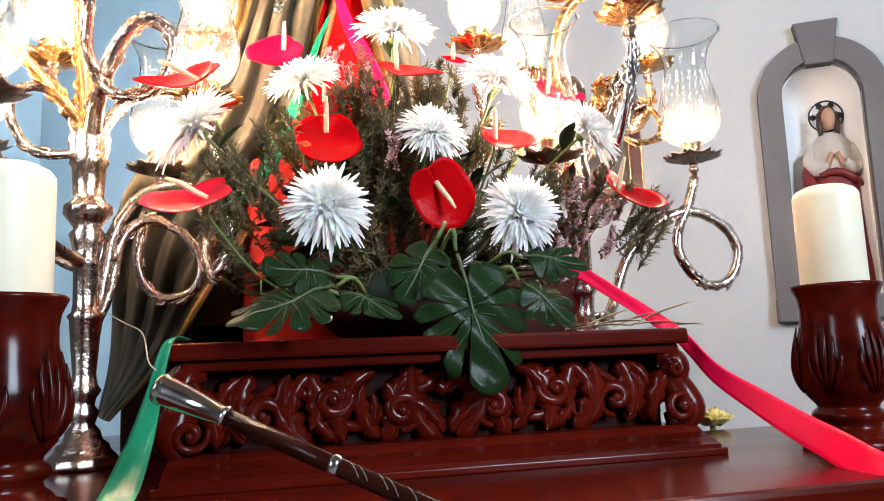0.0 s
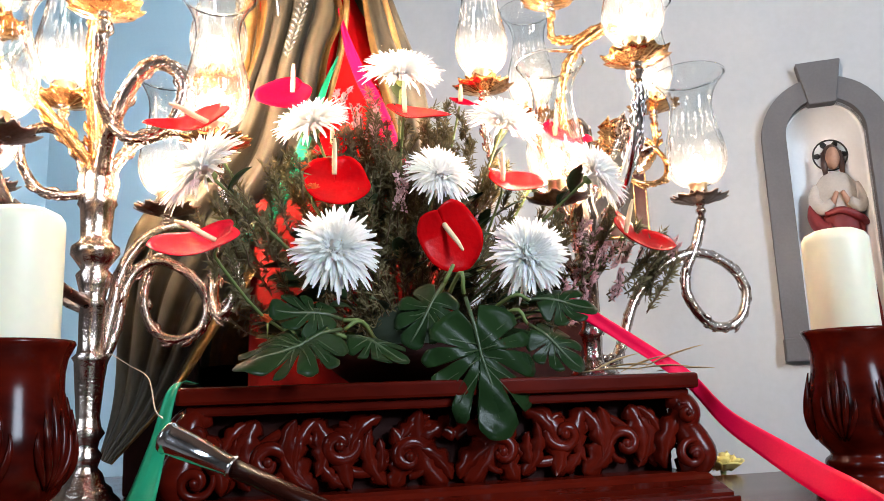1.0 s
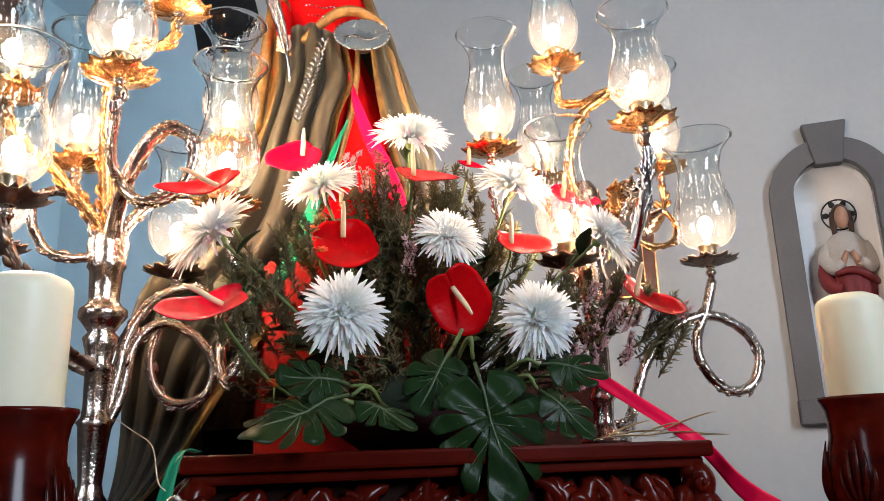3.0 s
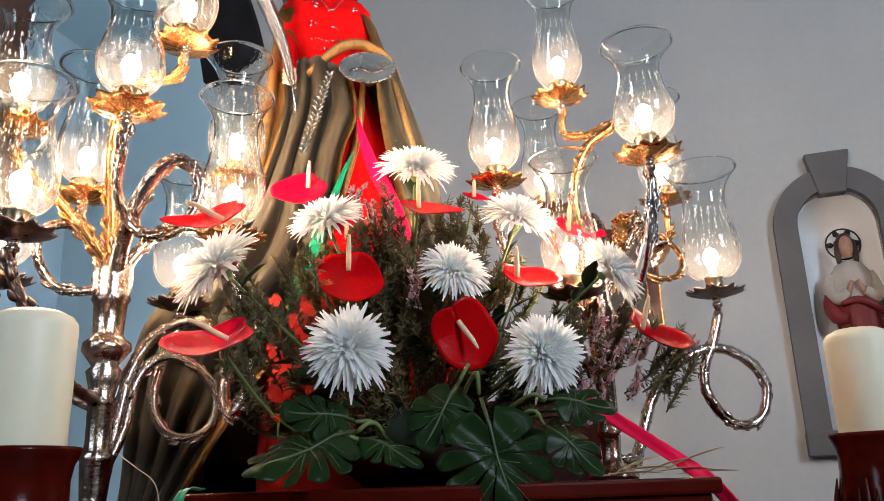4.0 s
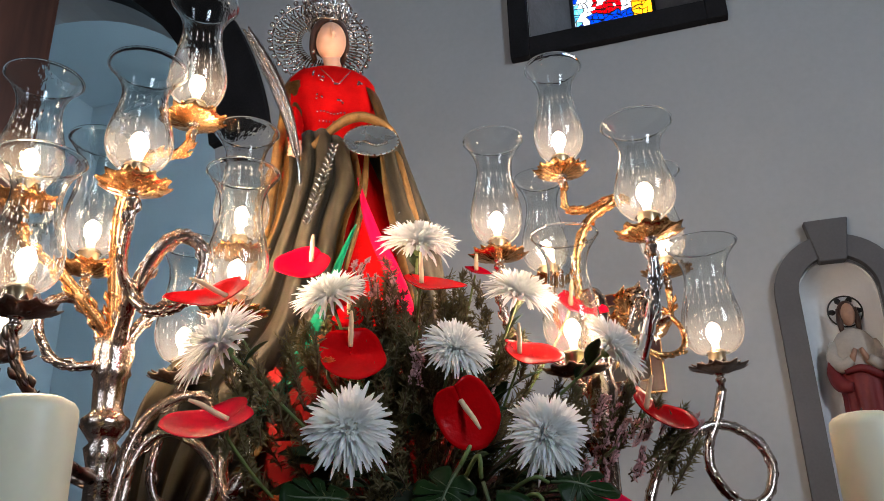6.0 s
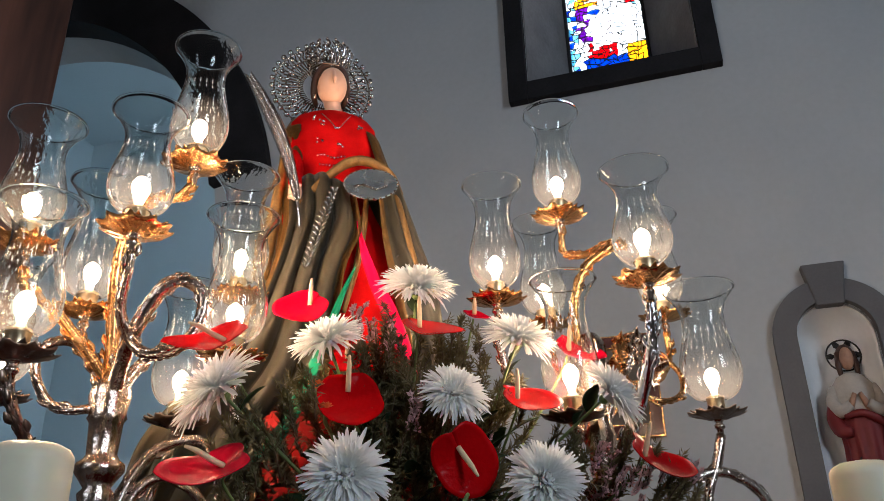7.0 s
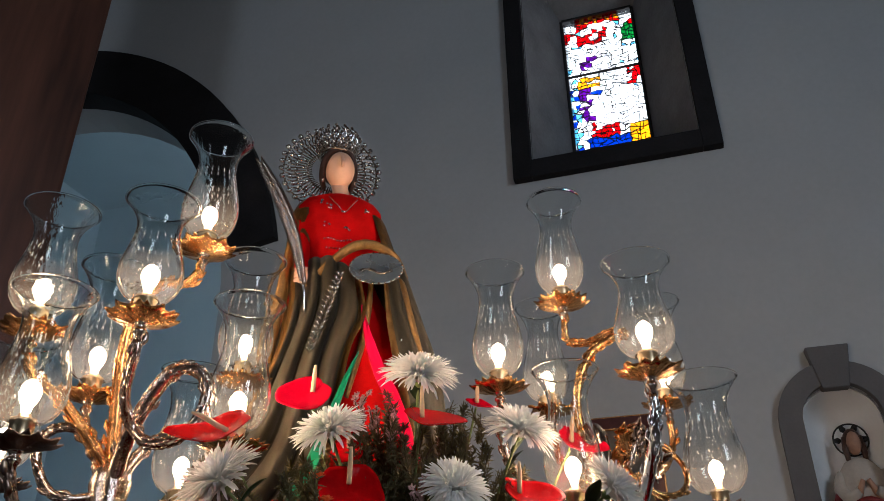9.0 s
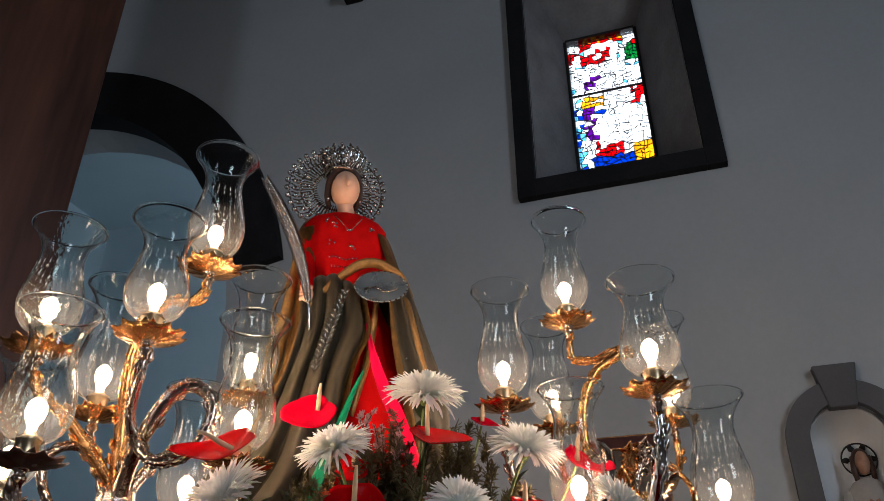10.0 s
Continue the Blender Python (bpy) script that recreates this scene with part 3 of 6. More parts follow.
def carved_leaf(bm, x, y, z, angle, length, width, curl, relief=0.013):
    """A thick carved leaf with a raised rib and pointed lobes, curling as it grows."""
    rows, px, pz, a = [], x, z, angle
    for i in range(13):
        t = i / 12
        w = width * math.sin(math.pi * (0.10 + 0.88 * t)) ** 0.8 * (1.12 if i % 3 else 0.72)
        c, q = math.cos(a), math.sin(a)
        rows.append([(px - q * k * w, y + (0.004 if abs(k) > 0.9 else -relief * (1 - k * k) * (0.6 + 0.4 * math.sin(math.pi * t))) - 0.008 * t, pz + c * k * w) for k in (-1, -0.65, -0.3, 0, 0.3, 0.65, 1)])
        px, pz, a = px + c * length / 12, pz + q * length / 12, a + curl / 12
    sheet(bm, rows, 0.006)


yf, zc = BY0 + 0.036, 1.192
for side in (-1, 1):
    def mx(dx):
        return 0.28 + side * dx

    def ma(a):
        return a if side > 0 else math.pi - a

    vine = [(mx(dx), yf + 0.004, zc + 0.030 * math.sin(dx * 2 * math.pi / 0.20 + 0.5)) for dx in (0.0, 0.03, 0.06, 0.09, 0.12, 0.15, 0.18, 0.21, 0.24, 0.27, 0.30)]
    bm = bmesh.new()
    tube(bm, spline(vine, 5), (0.010, 0.0085, 0.0075), 8)
    part("carved_vine", local(bm, plinth), MAHOGANY, plinth)
    for dx, dz, r, sense in ((0.068, -0.010, 0.031, -1), (0.165, 0.010, 0.031, 1), (0.262, -0.008, 0.029, -1)):
        bm = bmesh.new()
        scroll(bm, mx(dx), yf, zc + dz, r, 1.25, side * sense, math.pi / 2 * sense, 0.0095)
        part("carved_scroll", local(bm, plinth), MAHOGANY, plinth)
    for dx, dz, a, ln, wd, cu in ((0.012, -0.050, 0.55, 0.125, 0.027, 1.5), (0.120, 0.048, -0.5, 0.115, 0.026, -1.7), (0.195, -0.050, 0.5, 0.115, 0.026, 1.7), (0.095, -0.052, 2.3, 0.09, 0.023, -1.5),
                                  (0.205, 0.046, -2.4, 0.085, 0.022, 1.6), (0.275, 0.048, -0.9, 0.09, 0.023, -1.2), (0.315, -0.046, 1.5, 0.085, 0.020, 0.9), (0.006, -0.045, 1.2, 0.085, 0.017, -1.2), (0.008, 0.045, -1.0, 0.07, 0.015, 1.3), (0.100, -0.046, 0.7, 0.085, 0.017, 1.3), (0.105, 0.046, -0.2, 0.075, 0.016, -1.4), (0.035, 0.044, -0.2, 0.065, 0.014, -1.0),
                                  (0.120, -0.040, 2.2, 0.060, 0.014, -1.0), (0.195, 0.046, -0.6, 0.085, 0.017, -1.3), (0.200, -0.046, 0.3, 0.075, 0.016, 1.4), (0.150, -0.046, 0.2, 0.06, 0.014, 1.2), (0.225, 0.040, -2.0, 0.055, 0.013, 1.0),
                                  (0.285, -0.044, 0.9, 0.075, 0.016, 0.9), (0.290, 0.044, -0.5, 0.06, 0.014, -1.0)):
        bm = bmesh.new()
        carved_leaf(bm, mx(dx), yf + 0.006, zc + dz, ma(a), ln, wd, cu * side)
        part("carved_leaf", local(bm, plinth), MAHOGANY, plinth)
for x, side in ((BX0 + 0.022, -1), (BX1 - 0.022, 1)):
    bm = bmesh.new()
    y = BY0 + 0.030
    s_line = spline([(x - side * 0.022, y, 1.246), (x - side * 0.004, y - 0.004, 1.243), (x + side * 0.006, y - 0.010, 1.228), (x + side * 0.004, y - 0.006, 1.206),
                     (x + side * 0.012, y - 0.012, 1.184), (x + side * 0.020, y - 0.018, 1.164), (x + side * 0.012, y - 0.014, 1.148), (x - side * 0.008, y - 0.004, 1.142)], 5)
    tube(bm, s_line, (0.012, 0.019, 0.021, 0.022, 0.025, 0.024, 0.020, 0.012), 12)
    tube(bm, [p + Vector((side * 0.010, 0.030, 0)) for p in s_line], (0.012, 0.019, 0.021, 0.022, 0.025, 0.024, 0.020, 0.012), 12)
    scroll(bm, x - side * 0.004, y - 0.030, 1.166, 0.024, 1.4, side, 0.4, 0.0075)
    scroll(bm, x - side * 0.004, y - 0.022, 1.226, 0.016, 1.2, -side, 2.0, 0.006)
    part("corner_scroll", local(bm, plinth), MAHOGANY, plinth)
    bm = bmesh.new()
    carved_leaf(bm, x - side * 0.036, y - 0.004, 1.145, math.pi / 2, 0.105, 0.018, -0.9 * side)
    part("carved_leaf", local(bm, plinth), MAHOGANY, plinth)
for x in (BX0 + 0.04, BX1 - 0.04):
    bm = bmesh.new()
    for k in range(7):
        y = BY0 + 0.10 + 0.085 * k
        tube(bm, spline([(x, y, 1.145), (x + (0.014 if x > 0 else -0.014), y + 0.03, 1.18), (x, y + 0.01, 1.205), (x + (0.012 if x > 0 else -0.012), y + 0.045, 1.238)], 4), (0.008, 0.013, 0.006), 8)
    part("side_carving", local(bm, plinth), MAHOGANY, plinth)


def candle_holder(x, y, label):
    """Turned urn-shaped holder with carved leaves, and the candle that stands in it."""
    ob = thing("candle_holder", (x, y, TABLE), label, "candle holder", "pair of carved candle holders")
    bm = bmesh.new()
    lathe(bm, [(0, 0), (0.066, 0), (0.069, 0.006), (0.067, 0.014), (0.056, 0.018), (0.052, 0.024), (0.045, 0.029), (0.043, 0.036), (0.049, 0.042), (0.051, 0.048),
               (0.049, 0.053), (0.042, 0.058), (0.043, 0.063), (0.055, 0.076), (0.063, 0.094), (0.0665, 0.116), (0.0655, 0.138), (0.060, 0.162), (0.055, 0.184), (0.0545, 0.204),
               (0.057, 0.220), (0.062, 0.231), (0.0645, 0.236), (0.063, 0.240), (0.054, 0.240), (0.052, 0.232), (0, 0.232)], 40)
    part("urn", bm, MAHOGANY, ob)
    bm = bmesh.new()
    for k in range(6):
        a = 2 * math.pi * k / 6 + 0.5
        for off, low, tall in ((-0.34, 0.082, 0.060), (-0.18, 0.084, 0.080), (0, 0.080, 0.098), (0.18, 0.084, 0.080), (0.34, 0.082, 0.060)):
            pts = []
            for s in range(8):
                t = s / 7
                z = low + tall * t
                r = 0.0665 - 0.012 * max(0.0, (0.116 - z) / 0.040) ** 2 - 0.0125 * max(0.0, (z - 0.116) / 0.068) ** 1.5 + 0.001 + 0.003 * t * t
                b = a + off * (0.25 + 0.75 * math.sin(t * math.pi * 0.62))
                pts.append((r * math.cos(b), r * math.sin(b), z))
            tube(bm, pts, (0.0015, 0.0046, 0.0040, 0.001), 6)
    part("leaf_carving", bm, MAHOGANY, ob)
    candle = thing("pillar_candle", (x, y, TABLE + 0.2325), "thick cream pillar candle, unlit, in a carved holder", "candle", "pair of pillar candles")
    bm = bmesh.new()
    lathe(bm, [(0, 0), (0.046, 0), (0.0475, 0.004), (0.0475, 0.138), (0.0468, 0.145), (0.042, 0.152), (0.030, 0.158), (0.010, 0.161), (0, 0.161)], 40)
    part("wax_body", bm, WAX, candle)
    bm = bmesh.new()
    tube(bm, [(0, 0, 0.158), (0.0008, 0, 0.163), (0.003, 0, 0.166)], (0.0012, 0.001), 6)
    part("wick", bm, WICK, candle)


candle_holder(0.861, 0.995, "carved urn-shaped mahogany candle holder on the float table")
candle_holder(-0.262, 0.960, "carved urn-shaped mahogany candle holder on the float table")

# staff, ribbons, rose, string
staff = thing("ceremonial_staff", (-0.086, 0.835, 1.234), "dark wooden staff with silver cap leaning on the float", "staff")
A, B = Vector((-0.086, 0.835, 1.234)), Vector((0.40, 0.612, 1.005))
axis = (B - A).normalized()


def along(s):
    return A + axis * s - A


bm = bmesh.new()
tube(bm, [along(s) for s in (0.075, 0.2, 0.35, 0.53)], (0.0093, 0.0093, 0.0088, 0.0084), 16)
part("shaft", bm, material("dark_staff_wood", (0.020, 0.004, 0.002), 0.22, vary=0.3, specular=0.14), staff)
bm = bmesh.new()
tube(bm, [along(s) for s in (-0.004, 0.0, 0.004, 0.006, 0.010, 0.03, 0.074, 0.0755, 0.079, 0.0795)],
     (0.009, 0.0155, 0.0165, 0.0148, 0.0148, 0.0138, 0.0098, 0.0115, 0.0115, 0.0095), 24)
part("cap", bm, SILVERSMOOTH, staff, "polished silver cap")
bm = bmesh.new()
tube(bm, [along(s) for s in (0.193, 0.196, 0.2, 0.203)], (0.0096, 0.0110, 0.0110, 0.0096), 20)
part("ring", bm, SILVERSMOOTH, staff)
bm = bmesh.new()
for k in range(2):
    tube(bm, [along(0.215 + 0.07 * i / 24) + Vector((0.0, 0.0098 * math.cos(i * 0.6 + k * 2), 0.0098 * math.sin(i * 0.6 + k * 2))) for i in range(25)], (0.0006, 0.0006), 5)
part("cord", bm, CORD, staff, "thin twisted cord")
bm = bmesh.new()
tube(bm, spline([(-0.225, 1.37, 1.35), (-0.18, 1.25, 1.325), (-0.13, 1.05, 1.30), (-0.10, 0.86, 1.262), (-0.09, 0.838, 1.252)], 6), (0.0008, 0.0008), 5)
tagged(part("string", bm, THREAD), "thin pale string tied to the staff", "string")


def ribbon(name, line, widths, across, mat, label, ripple=0.0):
    bm = bmesh.new()
    ps = spline(line, 6)
    rows = []
    for i, p in enumerate(ps):
        t = i / (len(ps) - 1) * (len(widths) - 1)
        k = min(int(t), len(widths) - 2)
        w = widths[k] + (widths[k + 1] - widths[k]) * (t - k)
        c = Vector(across).normalized()
        rows.append([p + c * (w * s / 6) + Vector((0, ripple * math.sin(s * 1.3 + i * 0.35), ripple * 0.6 * math.cos(i * 0.5 + s))) for s in range(-3, 4)])
    sheet(bm, rows, 0.0008)
    return tagged(part(name, bm, mat), label, "ribbon")


ribbon("pink_ribbon", [(0.526, 1.270, 1.423), (0.602, 1.235, 1.362), (0.662, 1.205, 1.315), (0.706, 1.185, 1.275), (0.707, 1.100, 1.219), (0.715, 1.020, 1.180), (0.721, 0.940, 1.148), (0.722, 0.875, 1.126), (0.707, 0.800, 1.110), (0.704, 0.752, 1.098)],
       (0.026, 0.024, 0.028, 0.040, 0.046, 0.048), (0.45, 0.1, 0.9), PINKRIBBON, "wide shiny pink satin ribbon trailing over the float table", 0.0012)
ribbon("green_ribbon", [(-0.075, 1.10, 1.292), (-0.098, 1.055, 1.288), (-0.112, 1.02, 1.225), (-0.124, 0.975, 1.165), (-0.138, 0.92, 1.118), (-0.15, 0.83, 1.104), (-0.155, 0.736, 1.1025), (-0.156, 0.730, 1.02)],
       (0.006, 0.018, 0.042, 0.062, 0.075), (0.95, 0.05, 0.25), GREENRIBBON, "wide green satin ribbon hanging from the plinth", 0.001)
rose = thing("yellow_rose", (0.888, 1.395, 1.056), "small yellow rose lying behind the float table", "flower")
bm = bmesh.new()
rng = random.Random(3)
for k in range(16):
    a, r = k * 2.4, 0.009 + 0.0017 * k
    rows = []
    for i in range(5):
        t = i / 4
        rows.append([(r * (0.5 + 0.8 * t) * math.cos(a + s * 0.45), r * (0.5 + 0.8 * t) * math.sin(a + s * 0.45), 0.045 + 0.034 * t + 0.004 * math.cos(s * 1.5) - 0.0012 * k * t) for s in (-1, -0.5, 0, 0.5, 1)])
    sheet(bm, rows, 0.0007)
part("bloom", bm, ROSE, rose)
bm = bmesh.new()
tube(bm, [(0, 0, -0.30), (0.002, 0, -0.1), (0, 0, 0.05)], (0.003, 0.003, 0.006), 7)
part("stem", bm, STEM, rose)

# ---- candelabra ----
SHADE_IN = [(0.020, -0.047), (0.034, -0.041), (0.047, -0.022), (0.0530, 0.004), (0.051, 0.034), (0.0445, 0.064), (0.0385, 0.094), (0.0365, 0.118), (0.040, 0.142), (0.050, 0.165), (0.064, 0.185)]


def shade_mesh(bm):
    prof = SHADE_IN
    fine = []
    for a, b, c, d in zip([prof[0]] + prof, prof, prof[1:], prof[2:] + [prof[-1]]):
        for i in range(3):
            t = i / 3
            fine.append(tuple(0.5 * (2 * b[q] + (c[q] - a[q]) * t + (2 * a[q] - 5 * b[q] + 4 * c[q] - d[q]) * t * t + (3 * b[q] - a[q] - 3 * c[q] + d[q]) * t ** 3) for q in (0, 1)))
    fine.append(prof[-1])
    w = 0.0011
    loop = [(r + w, z) for r, z in fine] + [(fine[-1][0] + 0.0022, fine[-1][1] + 0.0010), (fine[-1][0] + 0.0016, fine[-1][1] + 0.0030), (fine[-1][0] - 0.0004, fine[-1][1] + 0.0030)] + [(r - w, z) for r, z in fine[::-1]]
    rings = lathe(bm, loop, 40)
    for i in range(40):
        bm.faces.new((rings[-1][i], rings[-1][(i + 1) % 40], rings[0][(i + 1) % 40], rings[0][i]))
    bmesh.ops.recalc_face_normals(bm, faces=bm.faces[:])


def lamp_meshes():
    """The meshes that all lamps share: shade, bulb, socket and leafed drip pan."""
    out = {}
    bm = bmesh.new()
    shade_mesh(bm)
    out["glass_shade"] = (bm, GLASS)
    bm = bmesh.new()
    lathe(bm, [(0.0, -0.036), (0.006, -0.034), (0.0080, -0.022), (0.0132, -0.012), (0.0156, -0.002), (0.0142, 0.008), (0.0092, 0.0155), (0.0038, 0.0195), (0.0, 0.0205)], 16)
    out["bulb"] = (bm, BULB)
    bm = bmesh.new()
    lathe(bm, [(0, -0.0790), (0.0165, -0.0790), (0.0185, -0.0750), (0.0175, -0.0690), (0.0175, -0.0490), (0.0195, -0.0450), (0.0195, -0.0410), (0.012, -0.0390), (0.009, -0.0330), (0, -0.0330)], 20)
    out["socket"] = (bm, SOCKET)
    bm = bmesh.new()
    seg = 48
    rings = []
    for r, z in ((0.010, -0.0890), (0.024, -0.0855), (0.040, -0.0795), (0.056, -0.0735), (0.055, -0.0715), (0.038, -0.0765), (0.015, -0.0795)):
        ring = []
        for i in range(seg):
            a = 2 * math.pi * i / seg
            lobe = abs(math.sin(5 * a))
            k = r * (1 + (0.20 * (lobe - 0.6) if r > 0.03 else 0)) + 0.0030 * math.cos(20 * a) * (r > 0.02)
            ring.append(bm.verts.new((k * math.cos(a), k * math.sin(a), z - 0.006 * (1 - lobe) * (r > 0.05) + 0.0022 * math.cos(20 * a) * (r > 0.02))))
        rings.append(ring)
    for p, q in zip(rings, rings[1:]):
        for i in range(seg):
            bm.faces.new((p[i], p[(i + 1) % seg], q[(i + 1) % seg], q[i]))
    bm.faces.new(rings[0][::-1]), bm.faces.new(rings[-1])
    for k in range(12):
        a = 2 * math.pi * k / 12 + 0.2
        rows = []
        for s in range(5):
            t = s / 4
            r, w = 0.018 + (0.036 if k % 2 else 0.028) * t, 0.0105 * math.sin(math.pi * (0.25 + 0.72 * t))
            rows.append([(r * math.cos(a) - e * w * math.sin(a), r * math.sin(a) + e * w * math.cos(a), -0.0745 + 0.009 * t * t - 0.003 * e * e) for e in (-1, -0.5, 0, 0.5, 1)])
        sheet(bm, rows, 0.0012)
    out["drip_pan"] = (bm, GILT)
    bm = bmesh.new()
    # engraved ticks in glossy white; the glass's sparkle is put into them too
    for z, r, m, h in ((0.088, 0.0400, 22, 0.005), (0.074, 0.0428, 22, 0.003), (0.012, 0.0535, 20, 0.004)):
        for k in range(m):
            a = 2 * math.pi * k / m
            tube(bm, [(r * math.cos(a), r * math.sin(a), z - h), ((r - 0.0004) * math.cos(a), (r - 0.0004) * math.sin(a), z + h)], (0.0007, 0.0005), 4)
    out["engraved_band"] = (bm, ENGRAVED)
    bm = bmesh.new()
    lathe(bm, [(0, -0.1230), (0.006, -0.1210), (0.007, -0.1090), (0.011, -0.1050), (0.011, -0.1000), (0.007, -0.0960), (0.010, -0.0900), (0.014, -0.0875), (0, -0.0875)], 16)
    out["cup"] = (bm, SILVER)
    made = {}
    for k, (bm, m) in out.items():
        me = bpy.data.meshes.new(k)
        for f in bm.faces:
            f.smooth = True
        bm.to_mesh(me)
        bm.free()
        me.materials.append(m)
        made[k] = me
    return made


LAMP = lamp_meshes()
DARKPAN = LAMP["drip_pan"].copy()
DARKPAN.materials[0] = TARNISH


def leafed_arm(bm, points, r0, r1, leaves, seed, steps=6):
    """A chased arm: a tapering tube with curling acanthus leaflets laid along it."""
    rnd = random.Random(seed)
    ps = spline(points, steps)
    tube(bm, ps, (r0, (r0 + r1) / 2, r1), 10, 1.0, 0.05, len(ps) // 3)
    count = int(len(ps) * 0.9)
    for k in range(count * 3):
        i = 1 + (k // 3) * (len(ps) - 3) // count
        p, t = ps[i].lerp(ps[i + 1], (k % 5) / 5), (ps[i + 1] - ps[i - 1]).normalized()
        side = t.orthogonal().normalized()
        side.rotate(Matrix.Rotation(2 * math.pi * (k % 3) / 3 + 0.9 * (k // 3), 3, t))
        r = r0 + (r1 - r0) * i / len(ps)
        tube(bm, [p + side * r * 0.70, p + t * 0.007 + side * r * 0.82, p + t * 0.015 + side * r * 0.84], (r * 0.20, r * 0.34, r * 0.10), 5)
    for k in range(leaves):
        i = 1 + int((len(ps) - 3) * k / max(1, leaves - 1))
        p, t = ps[i], (ps[i + 1] - ps[i - 1]).normalized()
        side = t.orthogonal().normalized()
        side.rotate(Matrix.Rotation(rnd.uniform(0, 6.3), 3, t))
        r = r0 + (r1 - r0) * i / len(ps)
        tip = p + t * 0.022 + side * (r + 0.004)
        tube(bm, spline([p + side * r * 0.6, p + t * 0.008 + side * (r + 0.003), p + t * 0.016 + side * (r + 0.003), tip], 2), (0.004, 0.0056, 0.0044, 0.0012), 6, 0.6)


def candelabrum(place, lamps, arms, stem, label, dark=(), squat={}, wide={}):
    ob = thing("candelabrum", place, label, "candelabrum", "pair of silver candelabra")
    inv = ob.matrix_basis.inverted()
    bm = bmesh.new()
    lathe(bm, stem, 32, (0, 0, 0), 0.03, 12)
    part("stem", bm, SILVER, ob)
    for n, arm in enumerate(arms):
        bm = bmesh.new()
        leafed_arm(bm, arm["line"], arm.get("r", (0.010, 0.007))[0], arm.get("r", (0.010, 0.007))[1], arm.get("leaves", 9), n * 7 + len(lamps))
        bmesh.ops.transform(bm, matrix=inv, verts=bm.verts[:])
        part("arm", bm, arm.get("mat", SILVER), ob)
    for n, p in enumerate(lamps):
        top = new("lamp")
        top.parent = ob
        top.matrix_basis = inv @ pose(*p, 0, 0, 37 * n)
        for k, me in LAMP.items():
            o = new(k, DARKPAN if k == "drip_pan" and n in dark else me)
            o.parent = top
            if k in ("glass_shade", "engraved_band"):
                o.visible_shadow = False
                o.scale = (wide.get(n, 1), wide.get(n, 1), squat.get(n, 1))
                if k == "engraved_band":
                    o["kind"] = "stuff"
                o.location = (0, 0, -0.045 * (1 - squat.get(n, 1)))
    return ob


L = [(-0.232, 1.220, 1.958), (-0.335, 1.450, 1.888), (-0.367, 1.200, 1.737), (-0.069, 1.450, 1.935), (-0.164, 1.350, 2.162), (-0.065, 1.310, 1.774),
     (-0.159, 1.500, 1.701), (-0.416, 1.300, 1.951), (-0.451, 1.420, 1.718)]
R = [(0.905, 1.410, 1.726), (0.640, 1.150, 1.906), (0.600, 1.420, 2.155), (0.446, 1.420, 1.950), (0.914, 1.580, 1.994), (0.627, 1.620, 1.969), (0.542, 1.300, 1.689)]


def under(p, dz=0.0):
    return (p[0], p[1], p[2] - 0.119 - dz)


